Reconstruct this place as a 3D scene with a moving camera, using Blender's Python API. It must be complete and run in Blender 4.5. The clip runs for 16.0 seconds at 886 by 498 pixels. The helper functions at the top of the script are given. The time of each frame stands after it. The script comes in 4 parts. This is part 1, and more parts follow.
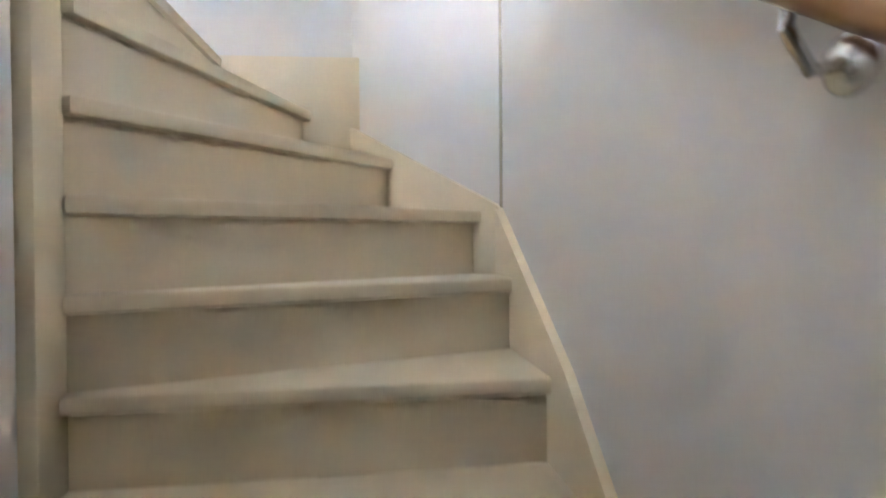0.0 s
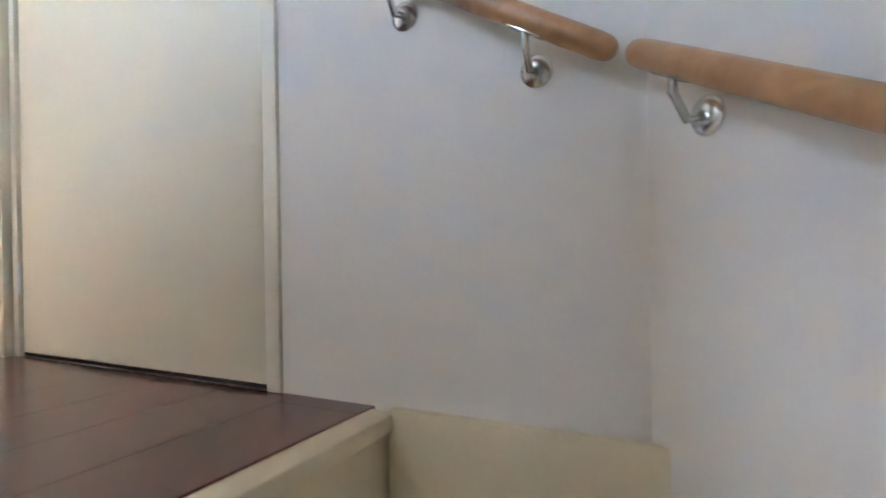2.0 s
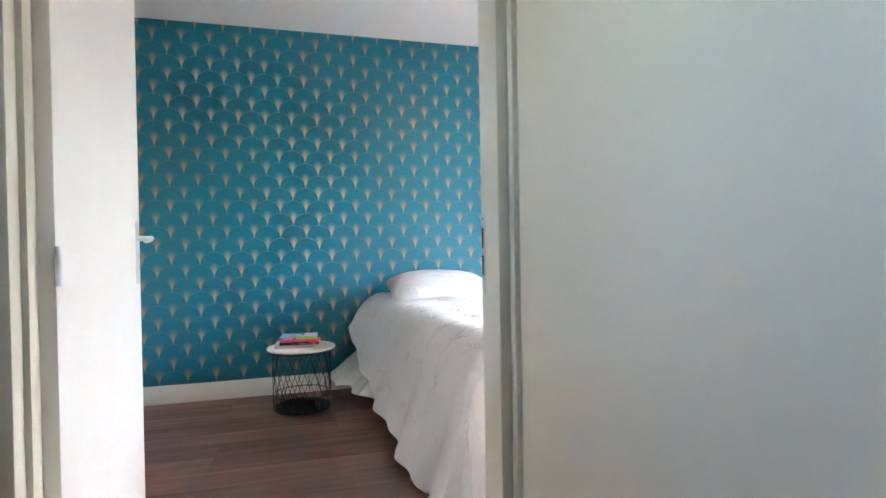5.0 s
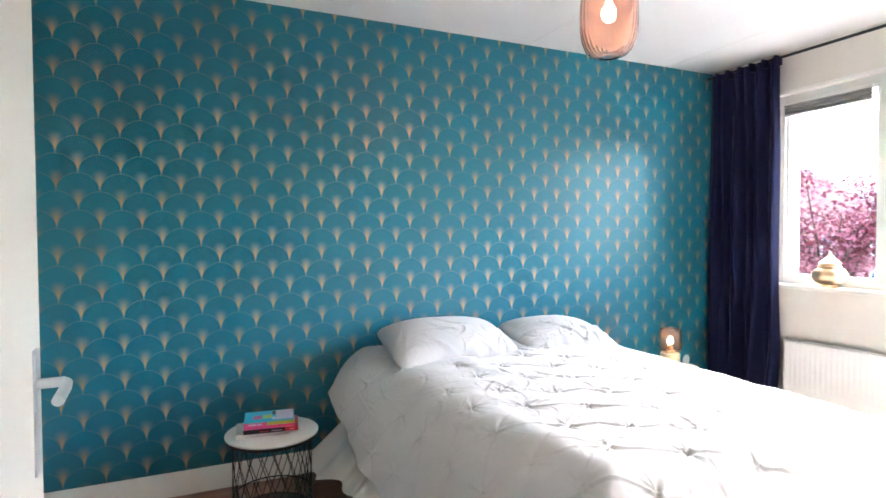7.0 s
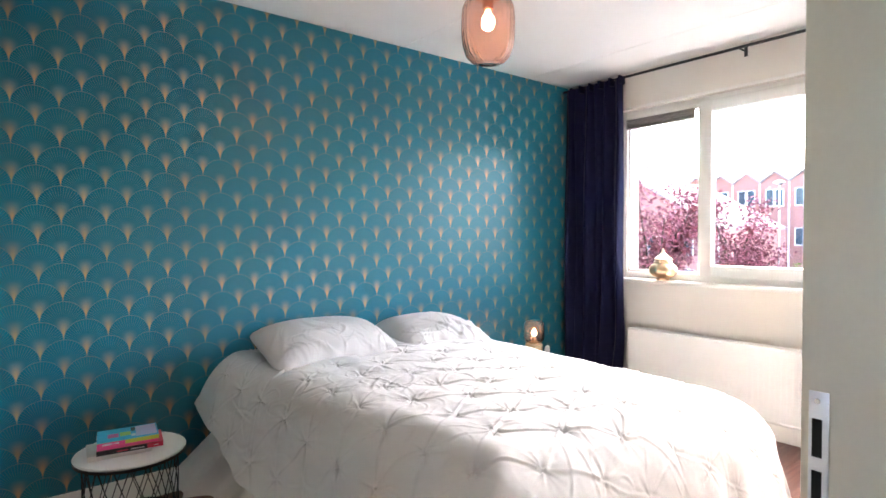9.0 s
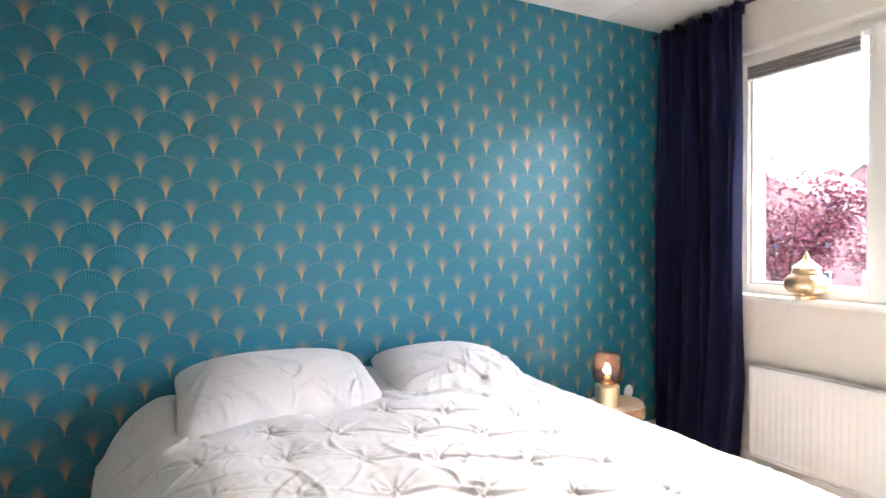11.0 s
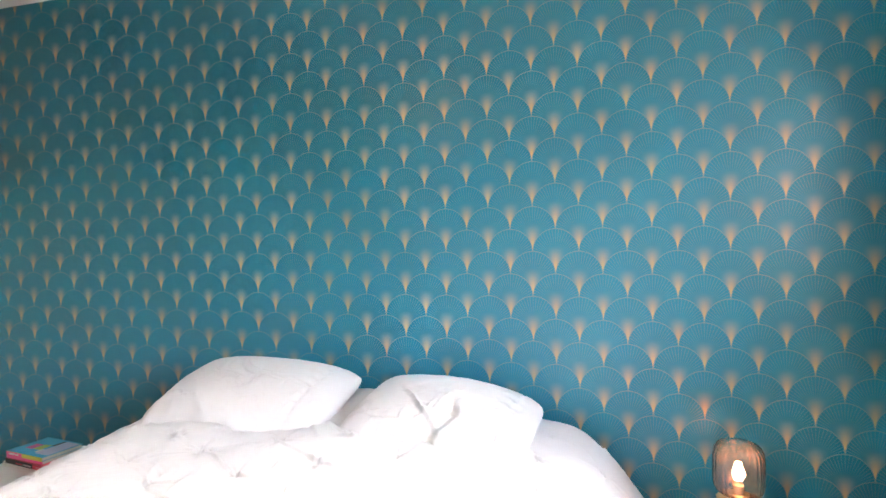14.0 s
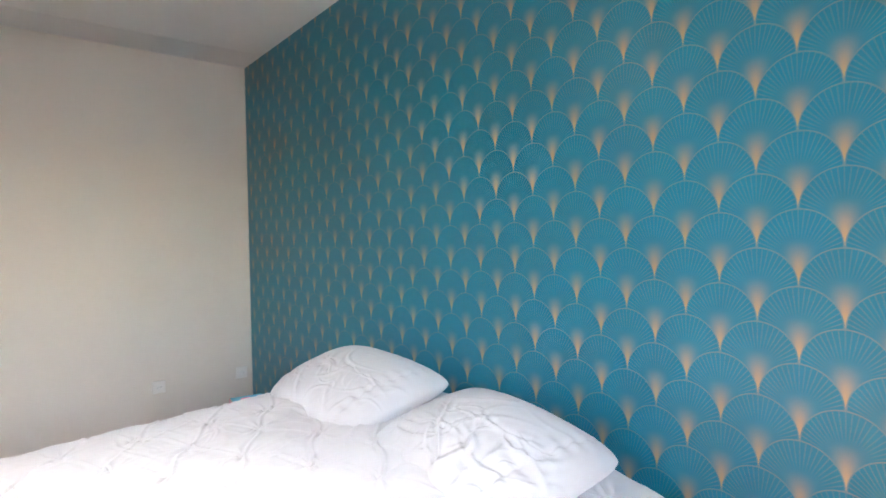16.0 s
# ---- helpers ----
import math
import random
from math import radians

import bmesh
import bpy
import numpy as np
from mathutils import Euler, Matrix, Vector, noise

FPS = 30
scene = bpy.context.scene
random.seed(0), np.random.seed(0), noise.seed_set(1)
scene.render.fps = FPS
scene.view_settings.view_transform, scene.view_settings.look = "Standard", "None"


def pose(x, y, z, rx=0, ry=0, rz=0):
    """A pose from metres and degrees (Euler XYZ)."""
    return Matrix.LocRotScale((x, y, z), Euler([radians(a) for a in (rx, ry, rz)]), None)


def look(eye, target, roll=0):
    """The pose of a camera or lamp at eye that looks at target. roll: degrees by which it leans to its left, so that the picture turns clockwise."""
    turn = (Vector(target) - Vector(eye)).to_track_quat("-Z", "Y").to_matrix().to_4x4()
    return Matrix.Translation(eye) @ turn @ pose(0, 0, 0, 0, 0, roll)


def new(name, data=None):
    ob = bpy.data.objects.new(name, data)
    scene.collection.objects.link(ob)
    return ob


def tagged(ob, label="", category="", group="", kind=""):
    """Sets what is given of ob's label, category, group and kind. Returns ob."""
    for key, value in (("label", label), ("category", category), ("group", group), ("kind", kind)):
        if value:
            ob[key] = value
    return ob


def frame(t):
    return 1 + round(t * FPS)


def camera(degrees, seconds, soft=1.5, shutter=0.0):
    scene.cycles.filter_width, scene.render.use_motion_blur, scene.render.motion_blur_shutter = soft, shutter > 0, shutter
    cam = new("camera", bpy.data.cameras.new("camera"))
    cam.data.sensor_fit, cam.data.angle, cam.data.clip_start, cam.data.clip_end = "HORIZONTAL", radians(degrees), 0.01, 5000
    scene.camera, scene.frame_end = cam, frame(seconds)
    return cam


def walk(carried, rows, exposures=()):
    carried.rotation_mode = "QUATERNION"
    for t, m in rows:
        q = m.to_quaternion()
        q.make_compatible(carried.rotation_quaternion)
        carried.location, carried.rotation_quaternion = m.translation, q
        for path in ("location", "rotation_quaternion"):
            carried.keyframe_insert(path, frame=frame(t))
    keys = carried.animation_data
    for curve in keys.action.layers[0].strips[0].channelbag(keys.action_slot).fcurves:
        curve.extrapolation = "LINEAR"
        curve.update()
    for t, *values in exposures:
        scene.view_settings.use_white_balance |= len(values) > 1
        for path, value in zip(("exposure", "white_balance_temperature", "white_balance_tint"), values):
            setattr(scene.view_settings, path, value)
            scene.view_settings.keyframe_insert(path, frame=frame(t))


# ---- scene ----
PATH = [
    (0, (-1.224, -0.125, -0.647), (0.771, -0.275, -0.672), -0.4),
    (0.5, (-0.88, -0.16, -0.363), (1.118, -0.075, -0.334), -0.1),
    (1, (-0.593, -0.155, -0.088), (1.371, 0.222, -0.116), -0.5),
    (1.5, (-0.3, -0.092, 0.173), (1.577, 0.598, 0.12), -0.2),
    (2, (-0.115, -0.054, 0.301), (1.665, 0.857, 0.295), -0.9),
    (2.5, (0.022, 0.079, 0.428), (1.593, 1.317, 0.394), -1.1),
    (3, (0.132, 0.173, 0.581), (1.427, 1.697, 0.546), -0.9),
    (3.5, (0.222, 0.206, 0.707), (1.263, 1.914, 0.69), -1.0),
    (4, (0.245, 0.308, 0.778), (1.023, 2.15, 0.761), -0.9),
    (4.5, (0.288, 0.441, 0.918), (0.83, 2.366, 0.896), -1.0),
    (7, (0.032, 1.631, 1.346), (0.848, 3.456, 1.292), -0.3),
    (7.5, (-0.004, 1.645, 1.341), (0.966, 3.394, 1.288), -0.2),
    (8, (-0.033, 1.663, 1.316), (1.064, 3.334, 1.275), -0.2),
    (8.5, (-0.054, 1.666, 1.320), (1.129, 3.277, 1.275), -0.2),
    (9, (-0.060, 1.670, 1.324), (1.183, 3.236, 1.276), -0.2),
    (11.5, (1.236, 2.363, 1.320), (1.994, 4.213, 1.274), -0.5),
    (12, (1.533, 2.365, 1.329), (2.060, 4.293, 1.289), -0.5),
    (12.5, (1.791, 2.363, 1.325), (2.023, 4.350, 1.296), -0.7),
    (13, (2.088, 2.448, 1.313), (2.068, 4.447, 1.287), -0.5),
    (13.5, (2.337, 2.496, 1.322), (2.082, 4.479, 1.292), -0.6),
    (14, (2.617, 2.559, 1.334), (2.088, 4.487, 1.309), -0.7),
    (14.5, (2.825, 2.726, 1.341), (2.021, 4.557, 1.292), -0.7),
    (15, (2.995, 2.896, 1.364), (1.923, 4.584, 1.306), -1.0),
    (15.5, (3.217, 3.140, 1.395), (1.868, 4.614, 1.322), -1.3),
    (16, (3.300, 3.336, 1.330), (1.745, 4.593, 1.292), -1.1),
]
EXPOSURES = [(0, 8.3, 6000, 13), (1.0, 7.4, 6300, 13), (2.0, 7.0, 6450, 12), (3.0, 6.5, 6350, 11), (4.0, 6.15, 6100, 9), (4.7, 5.95, 5950, 9),
             (7.0, 5.75, 6150, 9), (9.0, 5.4, 6450, 12), (11.5, 5.5, 6650, 13), (13.0, 5.65, 6850, 13), (14.5, 5.6, 6700, 13), (16, 5.3, 6400, 11)]
PENDANT_W, BEDSIDE_W, LANDING_W = 0.04, 0.004, 0.0125
PAPER_ROUGH = 0.32
cam = camera(77.7, 16.0, soft=1.6, shutter=0.3)
walk(cam, [(t, look(eye, target, roll)) for t, eye, target, roll in PATH], EXPOSURES)

# ---- light ----
world = bpy.data.worlds.new("sky")
scene.world = world
world.use_nodes = True
wn = world.node_tree
sky = wn.nodes.new("ShaderNodeTexSky")
sky.sky_type = "NISHITA"
sky.sun_disc = False
sky.sun_elevation = radians(46)
sky.sun_rotation = radians(76)
sky.air_density, sky.dust_density = 1.0, 3.0
wn.links.new(sky.outputs[0], wn.nodes["Background"].inputs[0])
wn.nodes["Background"].inputs[1].default_value = 0.15
sun = new("sun", bpy.data.lights.new("sun", "SUN"))
sun.data.energy, sun.data.angle, sun.data.color = 0.08, radians(40), (1.0, 0.98, 0.95)
sun.matrix_world = look((6.74, 1.68, 7.19), (0, 0, 0))


def bulb_light(name, place, watts, radius):
    lamp = new(name, bpy.data.lights.new(name, "POINT"))
    lamp.data.energy, lamp.data.color, lamp.data.shadow_soft_size = watts, (1.0, 0.62, 0.32), radius
    lamp.location = place
    return lamp


# added warm area lamp, out of view, that brightens the landing and stairs
fill_lamp = new("landing_fill", bpy.data.lights.new("landing_fill", "AREA"))
fill_lamp.data.shape, fill_lamp.data.size, fill_lamp.data.size_y = "RECTANGLE", 0.53, 0.63
fill_lamp.data.energy, fill_lamp.data.color = LANDING_W, (1.0, 0.83, 0.60)
fill_lamp.matrix_world = look((-1.65, 1.225, 1.775), (0, 1.1, 1.6))
bulb_light("pendant_glow", (1.525, 3.36, 2.20), PENDANT_W, 0.025)
bulb_light("bedside_glow", (3.056, 4.49, 0.587), BEDSIDE_W, 0.02)

# ---- materials ----


def node_material(name):
    m = bpy.data.materials.new(name)
    m.use_nodes = True
    return m, m.node_tree, m.node_tree.nodes["Principled BSDF"]


def surface(name, colour, rough=0.6, metal=0.0, vary=0.06, scale=6.0, fine=180.0, bump=0.05, stretch=(1, 1, 1), pieces=False, coat=0.0, spec=0.5, sheen=0.0):
    """A paint, cloth or metal with broad and fine variation of colour, gloss and relief."""
    m, nt, bsdf = node_material(name)
    coord = nt.nodes.new("ShaderNodeTexCoord")
    mapping = nt.nodes.new("ShaderNodeMapping")
    mapping.inputs["Scale"].default_value = stretch
    nt.links.new(coord.outputs["Object"], mapping.inputs["Vector"])
    broad, grain = nt.nodes.new("ShaderNodeTexNoise"), nt.nodes.new("ShaderNodeTexNoise")
    for tex, size, detail in ((broad, scale, 4), (grain, fine, 3)):
        tex.inputs["Scale"].default_value, tex.inputs["Detail"].default_value = size, detail
        nt.links.new(mapping.outputs[0], tex.inputs["Vector"])
    total = nt.nodes.new("ShaderNodeMath")
    total.operation = "MULTIPLY_ADD"
    nt.links.new(grain.outputs["Fac"], total.inputs[0])
    total.inputs[1].default_value = 0.4
    nt.links.new(broad.outputs["Fac"], total.inputs[2])
    ramp = nt.nodes.new("ShaderNodeValToRGB")
    ramp.color_ramp.elements[0].position, ramp.color_ramp.elements[1].position = 0.4, 1.0
    ramp.color_ramp.elements[0].color = (*[c * (1 - vary) for c in colour], 1)
    ramp.color_ramp.elements[1].color = (*[min(1, c * (1 + vary)) for c in colour], 1)
    nt.links.new(total.outputs[0], ramp.inputs[0])
    out = ramp.outputs[0]
    if pieces:
        info = nt.nodes.new("ShaderNodeObjectInfo")
        shift = nt.nodes.new("ShaderNodeMapRange")
        shift.inputs[3].default_value, shift.inputs[4].default_value = 0.72, 1.25
        nt.links.new(info.outputs["Random"], shift.inputs[0])
        mul = nt.nodes.new("ShaderNodeMix")
        mul.data_type, mul.blend_type = "RGBA", "MULTIPLY"
        mul.inputs[0].default_value = 1
        nt.links.new(out, mul.inputs[6])
        nt.links.new(shift.outputs[0], mul.inputs[7])
        out = mul.outputs[2]
    nt.links.new(out, bsdf.inputs["Base Color"])
    gloss = nt.nodes.new("ShaderNodeMapRange")
    gloss.inputs[3].default_value, gloss.inputs[4].default_value = rough - 0.06, min(1, rough + 0.06)
    nt.links.new(broad.outputs["Fac"], gloss.inputs[0])
    nt.links.new(gloss.outputs[0], bsdf.inputs["Roughness"])
    bsdf.inputs["Metallic"].default_value = metal
    bsdf.inputs["Coat Weight"].default_value = coat
    bsdf.inputs["Specular IOR Level"].default_value = spec
    bsdf.inputs["Sheen Weight"].default_value = sheen
    if bump:
        relief = nt.nodes.new("ShaderNodeBump")
        relief.inputs["Strength"].default_value, relief.inputs["Distance"].default_value = bump, 0.01
        nt.links.new(total.outputs[0], relief.inputs["Height"])
        nt.links.new(relief.outputs[0], bsdf.inputs["Normal"])
    return m


def wood(name, dark, light, rough, along, pieces=True, scale=9.0, coat=0.0):
    """Wood grain stretched along one axis."""
    m, nt, bsdf = node_material(name)
    coord = nt.nodes.new("ShaderNodeTexCoord")
    mapping = nt.nodes.new("ShaderNodeMapping")
    mapping.inputs["Scale"].default_value = [0.09 if i == along else 1.0 for i in range(3)]
    shift = None
    if pieces:
        info = nt.nodes.new("ShaderNodeObjectInfo")
        shift = nt.nodes.new("ShaderNodeMath")
        shift.operation = "MULTIPLY"
        shift.inputs[1].default_value = 40
        nt.links.new(info.outputs["Random"], shift.inputs[0])
        nt.links.new(shift.outputs[0], mapping.inputs["Location"])
    nt.links.new(coord.outputs["Object"], mapping.inputs["Vector"])
    tex, fine = nt.nodes.new("ShaderNodeTexNoise"), nt.nodes.new("ShaderNodeTexNoise")
    tex.inputs["Scale"].default_value, tex.inputs["Detail"].default_value, tex.inputs["Distortion"].default_value = scale, 6, 1.2
    fine.inputs["Scale"].default_value, fine.inputs["Detail"].default_value = scale * 9, 4
    nt.links.new(mapping.outputs[0], tex.inputs["Vector"])
    nt.links.new(mapping.outputs[0], fine.inputs["Vector"])
    mixed = nt.nodes.new("ShaderNodeMath")
    mixed.operation = "MULTIPLY_ADD"
    mixed.inputs[1].default_value = 0.18
    nt.links.new(fine.outputs["Fac"], mixed.inputs[0])
    nt.links.new(tex.outputs["Fac"], mixed.inputs[2])
    ramp = nt.nodes.new("ShaderNodeValToRGB")
    ramp.color_ramp.elements[0].position, ramp.color_ramp.elements[1].position = 0.42, 0.95
    ramp.color_ramp.elements[0].color, ramp.color_ramp.elements[1].color = (*dark, 1), (*light, 1)
    nt.links.new(mixed.outputs[0], ramp.inputs[0])
    out = ramp.outputs[0]
    if pieces:
        tone = nt.nodes.new("ShaderNodeMapRange")
        tone.inputs[3].default_value, tone.inputs[4].default_value = 0.70, 1.35
        nt.links.new(info.outputs["Random"], tone.inputs[0])
        mul = nt.nodes.new("ShaderNodeMix")
        mul.data_type, mul.blend_type = "RGBA", "MULTIPLY"
        mul.inputs[0].default_value = 1
        nt.links.new(out, mul.inputs[6])
        nt.links.new(tone.outputs[0], mul.inputs[7])
        out = mul.outputs[2]
    nt.links.new(out, bsdf.inputs["Base Color"])
    bsdf.inputs["Roughness"].default_value = rough
    bsdf.inputs["Coat Weight"].default_value = coat
    bsdf.inputs["Coat Roughness"].default_value = 0.15
    relief = nt.nodes.new("ShaderNodeBump")
    relief.inputs["Strength"].default_value, relief.inputs["Distance"].default_value = 0.12, 0.004
    nt.links.new(mixed.outputs[0], relief.inputs["Height"])
    nt.links.new(relief.outputs[0], bsdf.inputs["Normal"])
    return m


def glass(name, colour, rough=0.0, ior=1.45):
    m, nt, bsdf = node_material(name)
    bsdf.inputs["Base Color"].default_value = (*colour, 1)
    bsdf.inputs["Transmission Weight"].default_value = 1
    bsdf.inputs["Roughness"].default_value = rough
    bsdf.inputs["IOR"].default_value = ior
    return m


def glow(name, colour, power):
    m, nt, bsdf = node_material(name)
    bsdf.inputs["Base Color"].default_value = (*colour, 1)
    bsdf.inputs["Emission Color"].default_value = (*colour, 1)
    bsdf.inputs["Emission Strength"].default_value = power
    return m


def fan_wallpaper(pitch, x0, z0):
    """Teal paper with overlapping fans printed in matt gold ink: thin rims, radiating lines and a flame at each foot."""
    m, nt, bsdf = node_material("fan_wallpaper")

    def math_node(op, a, b=None, c=None):
        n = nt.nodes.new("ShaderNodeMath")
        n.operation = op
        for i, v in enumerate((a, b, c)):
            if v is None:
                continue
            if isinstance(v, (int, float)):
                n.inputs[i].default_value = v
            else:
                nt.links.new(v, n.inputs[i])
        return n.outputs[0]

    def step(value, lo, hi):
        n = nt.nodes.new("ShaderNodeMapRange")
        n.interpolation_type = "SMOOTHSTEP"
        n.inputs[1].default_value, n.inputs[2].default_value = lo, hi
        nt.links.new(value, n.inputs[0])
        return n.outputs[0]

    coord = nt.nodes.new("ShaderNodeTexCoord")
    split = nt.nodes.new("ShaderNodeSeparateXYZ")
    nt.links.new(coord.outputs["Object"], split.inputs[0])
    u = math_node("DIVIDE", math_node("SUBTRACT", split.outputs[0], x0), pitch)
    v = math_node("DIVIDE", math_node("SUBTRACT", split.outputs[2], z0), pitch)
    row = math_node("FLOOR", math_node("MULTIPLY", v, 2))
    odd = math_node("FLOORED_MODULO", row, 2)
    # fans of even rows sit half a pitch across from those of odd rows
    near_x = math_node("SUBTRACT", math_node("FLOORED_MODULO", math_node("ADD", u, math_node("MULTIPLY", odd, 0.5)), 1), 0.5)
    far_x = math_node("SUBTRACT", math_node("FLOORED_MODULO", math_node("ADD", u, math_node("MULTIPLY_ADD", odd, -0.5, 0.5)), 1), 0.5)
    near_y = math_node("SUBTRACT", v, math_node("MULTIPLY", row, 0.5))
    far_y = math_node("SUBTRACT", near_y, 0.5)
    reach = math_node("SQRT", math_node("ADD", math_node("MULTIPLY", near_x, near_x), math_node("MULTIPLY", near_y, near_y)))
    inside = math_node("LESS_THAN", reach, 0.5)
    outside = math_node("SUBTRACT", 1, inside)
    dx = math_node("ADD", math_node("MULTIPLY", near_x, inside), math_node("MULTIPLY", far_x, outside))
    dy = math_node("ADD", math_node("MULTIPLY", near_y, inside), math_node("MULTIPLY", far_y, outside))
    rim = math_node("SUBTRACT", 1, step(math_node("ABSOLUTE", math_node("SUBTRACT", reach, 0.494)), 0.004, 0.013))
    up = math_node("ADD", dy, 0.16)
    angle = math_node("ARCTAN2", dx, up)
    ray_r = math_node("SQRT", math_node("ADD", math_node("MULTIPLY", dx, dx), math_node("MULTIPLY", up, up)))
    comb = math_node("ABSOLUTE", math_node("SUBTRACT", math_node("FLOORED_MODULO", math_node("ADD", math_node("MULTIPLY", angle, 56 / 6.28318), 0.5), 1), 0.5))
    gap = math_node("MULTIPLY", math_node("MULTIPLY", comb, ray_r), 6.28318 / 56)
    lines = math_node("SUBTRACT", 1, step(gap, 0.003, 0.0085))
    lines = math_node("MULTIPLY", lines, step(ray_r, 0.16, 0.50))
    height = math_node("ADD", dy, 0.5)
    width = math_node("MULTIPLY_ADD", height, 0.27, 0.030)
    side = math_node("DIVIDE", dx, width)
    flame = math_node("EXPONENT", math_node("MULTIPLY", math_node("MULTIPLY", side, side), -1.1))
    flame = math_node("MULTIPLY", flame, math_node("SUBTRACT", 1, step(height, 0.06, 0.68)))
    ink = math_node("MAXIMUM", math_node("MULTIPLY", rim, 0.60), math_node("MAXIMUM", math_node("MULTIPLY", lines, 0.45), flame))
    tone = math_node("MAXIMUM", math_node("MULTIPLY", rim, 0.19), math_node("MAXIMUM", math_node("MULTIPLY", lines, 0.11), math_node("MULTIPLY", flame, 0.62)))
    noise_tex = nt.nodes.new("ShaderNodeTexNoise")
    noise_tex.inputs["Scale"].default_value, noise_tex.inputs["Detail"].default_value = 3.0, 5
    nt.links.new(coord.outputs["Object"], noise_tex.inputs["Vector"])
    grain = nt.nodes.new("ShaderNodeTexNoise")
    grain.inputs["Scale"].default_value, grain.inputs["Detail"].default_value = 420.0, 2
    nt.links.new(coord.outputs["Object"], grain.inputs["Vector"])
    paper = nt.nodes.new("ShaderNodeValToRGB")
    paper.color_ramp.elements[0].color, paper.color_ramp.elements[1].color = (0.0004, 0.150, 0.222, 1), (0.0008, 0.180, 0.258, 1)
    nt.links.new(noise_tex.outputs["Fac"], paper.inputs[0])
    mix = nt.nodes.new("ShaderNodeMix")
    mix.data_type = "RGBA"
    nt.links.new(tone, mix.inputs[0])
    nt.links.new(paper.outputs[0], mix.inputs[6])
    mix.inputs[7].default_value = (0.78, 0.36, 0.08, 1)
    nt.links.new(mix.outputs[2], bsdf.inputs["Base Color"])
    nt.links.new(math_node("MULTIPLY", ink, 0.34), bsdf.inputs["Metallic"])
    nt.links.new(math_node("MULTIPLY_ADD", ink, -0.04, PAPER_ROUGH), bsdf.inputs["Roughness"])
    bsdf.inputs["Specular IOR Level"].default_value = 0.44
    relief = nt.nodes.new("ShaderNodeBump")
    relief.inputs["Strength"].default_value, relief.inputs["Distance"].default_value = 0.06, 0.002
    nt.links.new(math_node("ADD", math_node("MULTIPLY", ink, 0.5), grain.outputs["Fac"]), relief.inputs["Height"])
    nt.links.new(relief.outputs[0], bsdf.inputs["Normal"])
    return m


PAPER = fan_wallpaper(0.1792, -0.0380, 0.6664)
PLASTER = surface("off_white_plaster", (0.74, 0.70, 0.63), 0.85, vary=0.03, scale=2.5, fine=260, bump=0.1)
BEIGE = surface("beige_landing_wallpaper", (0.72, 0.665, 0.585), 0.85, vary=0.04, scale=2.5, fine=140, bump=0.18)
CEILING = surface("white_ceiling_paint", (0.78, 0.76, 0.74), 0.9, vary=0.02, scale=2, fine=220, bump=0.08)
CREAM = surface("cream_gloss_paint", (0.72, 0.66, 0.53), 0.38, vary=0.04, scale=3, fine=120, bump=0.02)
# the doors' shared paint, with the landing's dim yellowish light put into the colour
DIM_DOORPAINT = surface("dim_lit_door_paint", (0.72, 0.65, 0.49), 0.42, vary=0.025, scale=2, fine=150, bump=0.02)
WHITEPAINT = surface("white_trim_paint", (0.80, 0.78, 0.73), 0.4, vary=0.02, scale=4, fine=160, bump=0.02)
PLASTIC = surface("white_plastic_frame", (0.82, 0.81, 0.77), 0.3, vary=0.02, scale=5, fine=200, bump=0.0)
IVORY = surface("ivory_plastic", (0.74, 0.68, 0.50), 0.35, vary=0.02, scale=8, fine=200, bump=0.0)
STAIRPAINT = surface("cream_stair_paint", (0.77, 0.64, 0.43), 0.42, vary=0.06, scale=4, fine=90, bump=0.04)
PLANK = wood("brown_laminate", (0.15, 0.066, 0.048), (0.41, 0.22, 0.162), 0.36, 0, coat=0.15)
LANDING = wood("red_brown_laminate", (0.075, 0.018, 0.014), (0.17, 0.052, 0.038), 0.27, 0, coat=0.4)
SEAM = surface("dark_floor_seam", (0.02, 0.010, 0.007), 0.8, bump=0.0)
STRIP = wood("threshold_oak", (0.16, 0.07, 0.04), (0.30, 0.15, 0.09), 0.4, 0, pieces=False)
BEECH = wood("beech_rail", (0.36, 0.17, 0.065), (0.56, 0.30, 0.13), 0.36, 0, pieces=False, scale=14, coat=0.25)
NICKEL = surface("brushed_nickel", (0.62, 0.60, 0.56), 0.25, metal=1.0, vary=0.04, scale=30, fine=400, bump=0.01)
ALUMINIUM = surface("satin_aluminium", (0.72, 0.73, 0.75), 0.36, metal=0.9, vary=0.03, scale=40, fine=500, bump=0.01)
DARKHOLE = surface("dark_recess", (0.02, 0.018, 0.016), 0.9, bump=0.0)
COTTON = surface("white_cotton", (0.66, 0.655, 0.65), 0.85, vary=0.02, scale=5, fine=700, bump=0.06, sheen=0.2)
SHEET = surface("cream_cotton_sheet", (0.80, 0.77, 0.72), 0.88, vary=0.03, scale=5, fine=700, bump=0.06)
NAVY = surface("navy_velvet", (0.005, 0.006, 0.032), 0.9, vary=0.2, scale=9, fine=500, bump=0.08, sheen=0.03, spec=0.25)
BLACKMETAL = surface("black_powder_coat", (0.016, 0.016, 0.018), 0.5, vary=0.1, scale=30, fine=300, bump=0.02)
WHITELACQ = surface("white_lacquer", (0.80, 0.80, 0.77), 0.35, vary=0.02, scale=6, fine=200, bump=0.0)
BRASS = surface("brushed_brass", (0.78, 0.62, 0.38), 0.4, metal=1.0, vary=0.06, scale=25, fine=300, stretch=(1, 1, 0.1), bump=0.02)
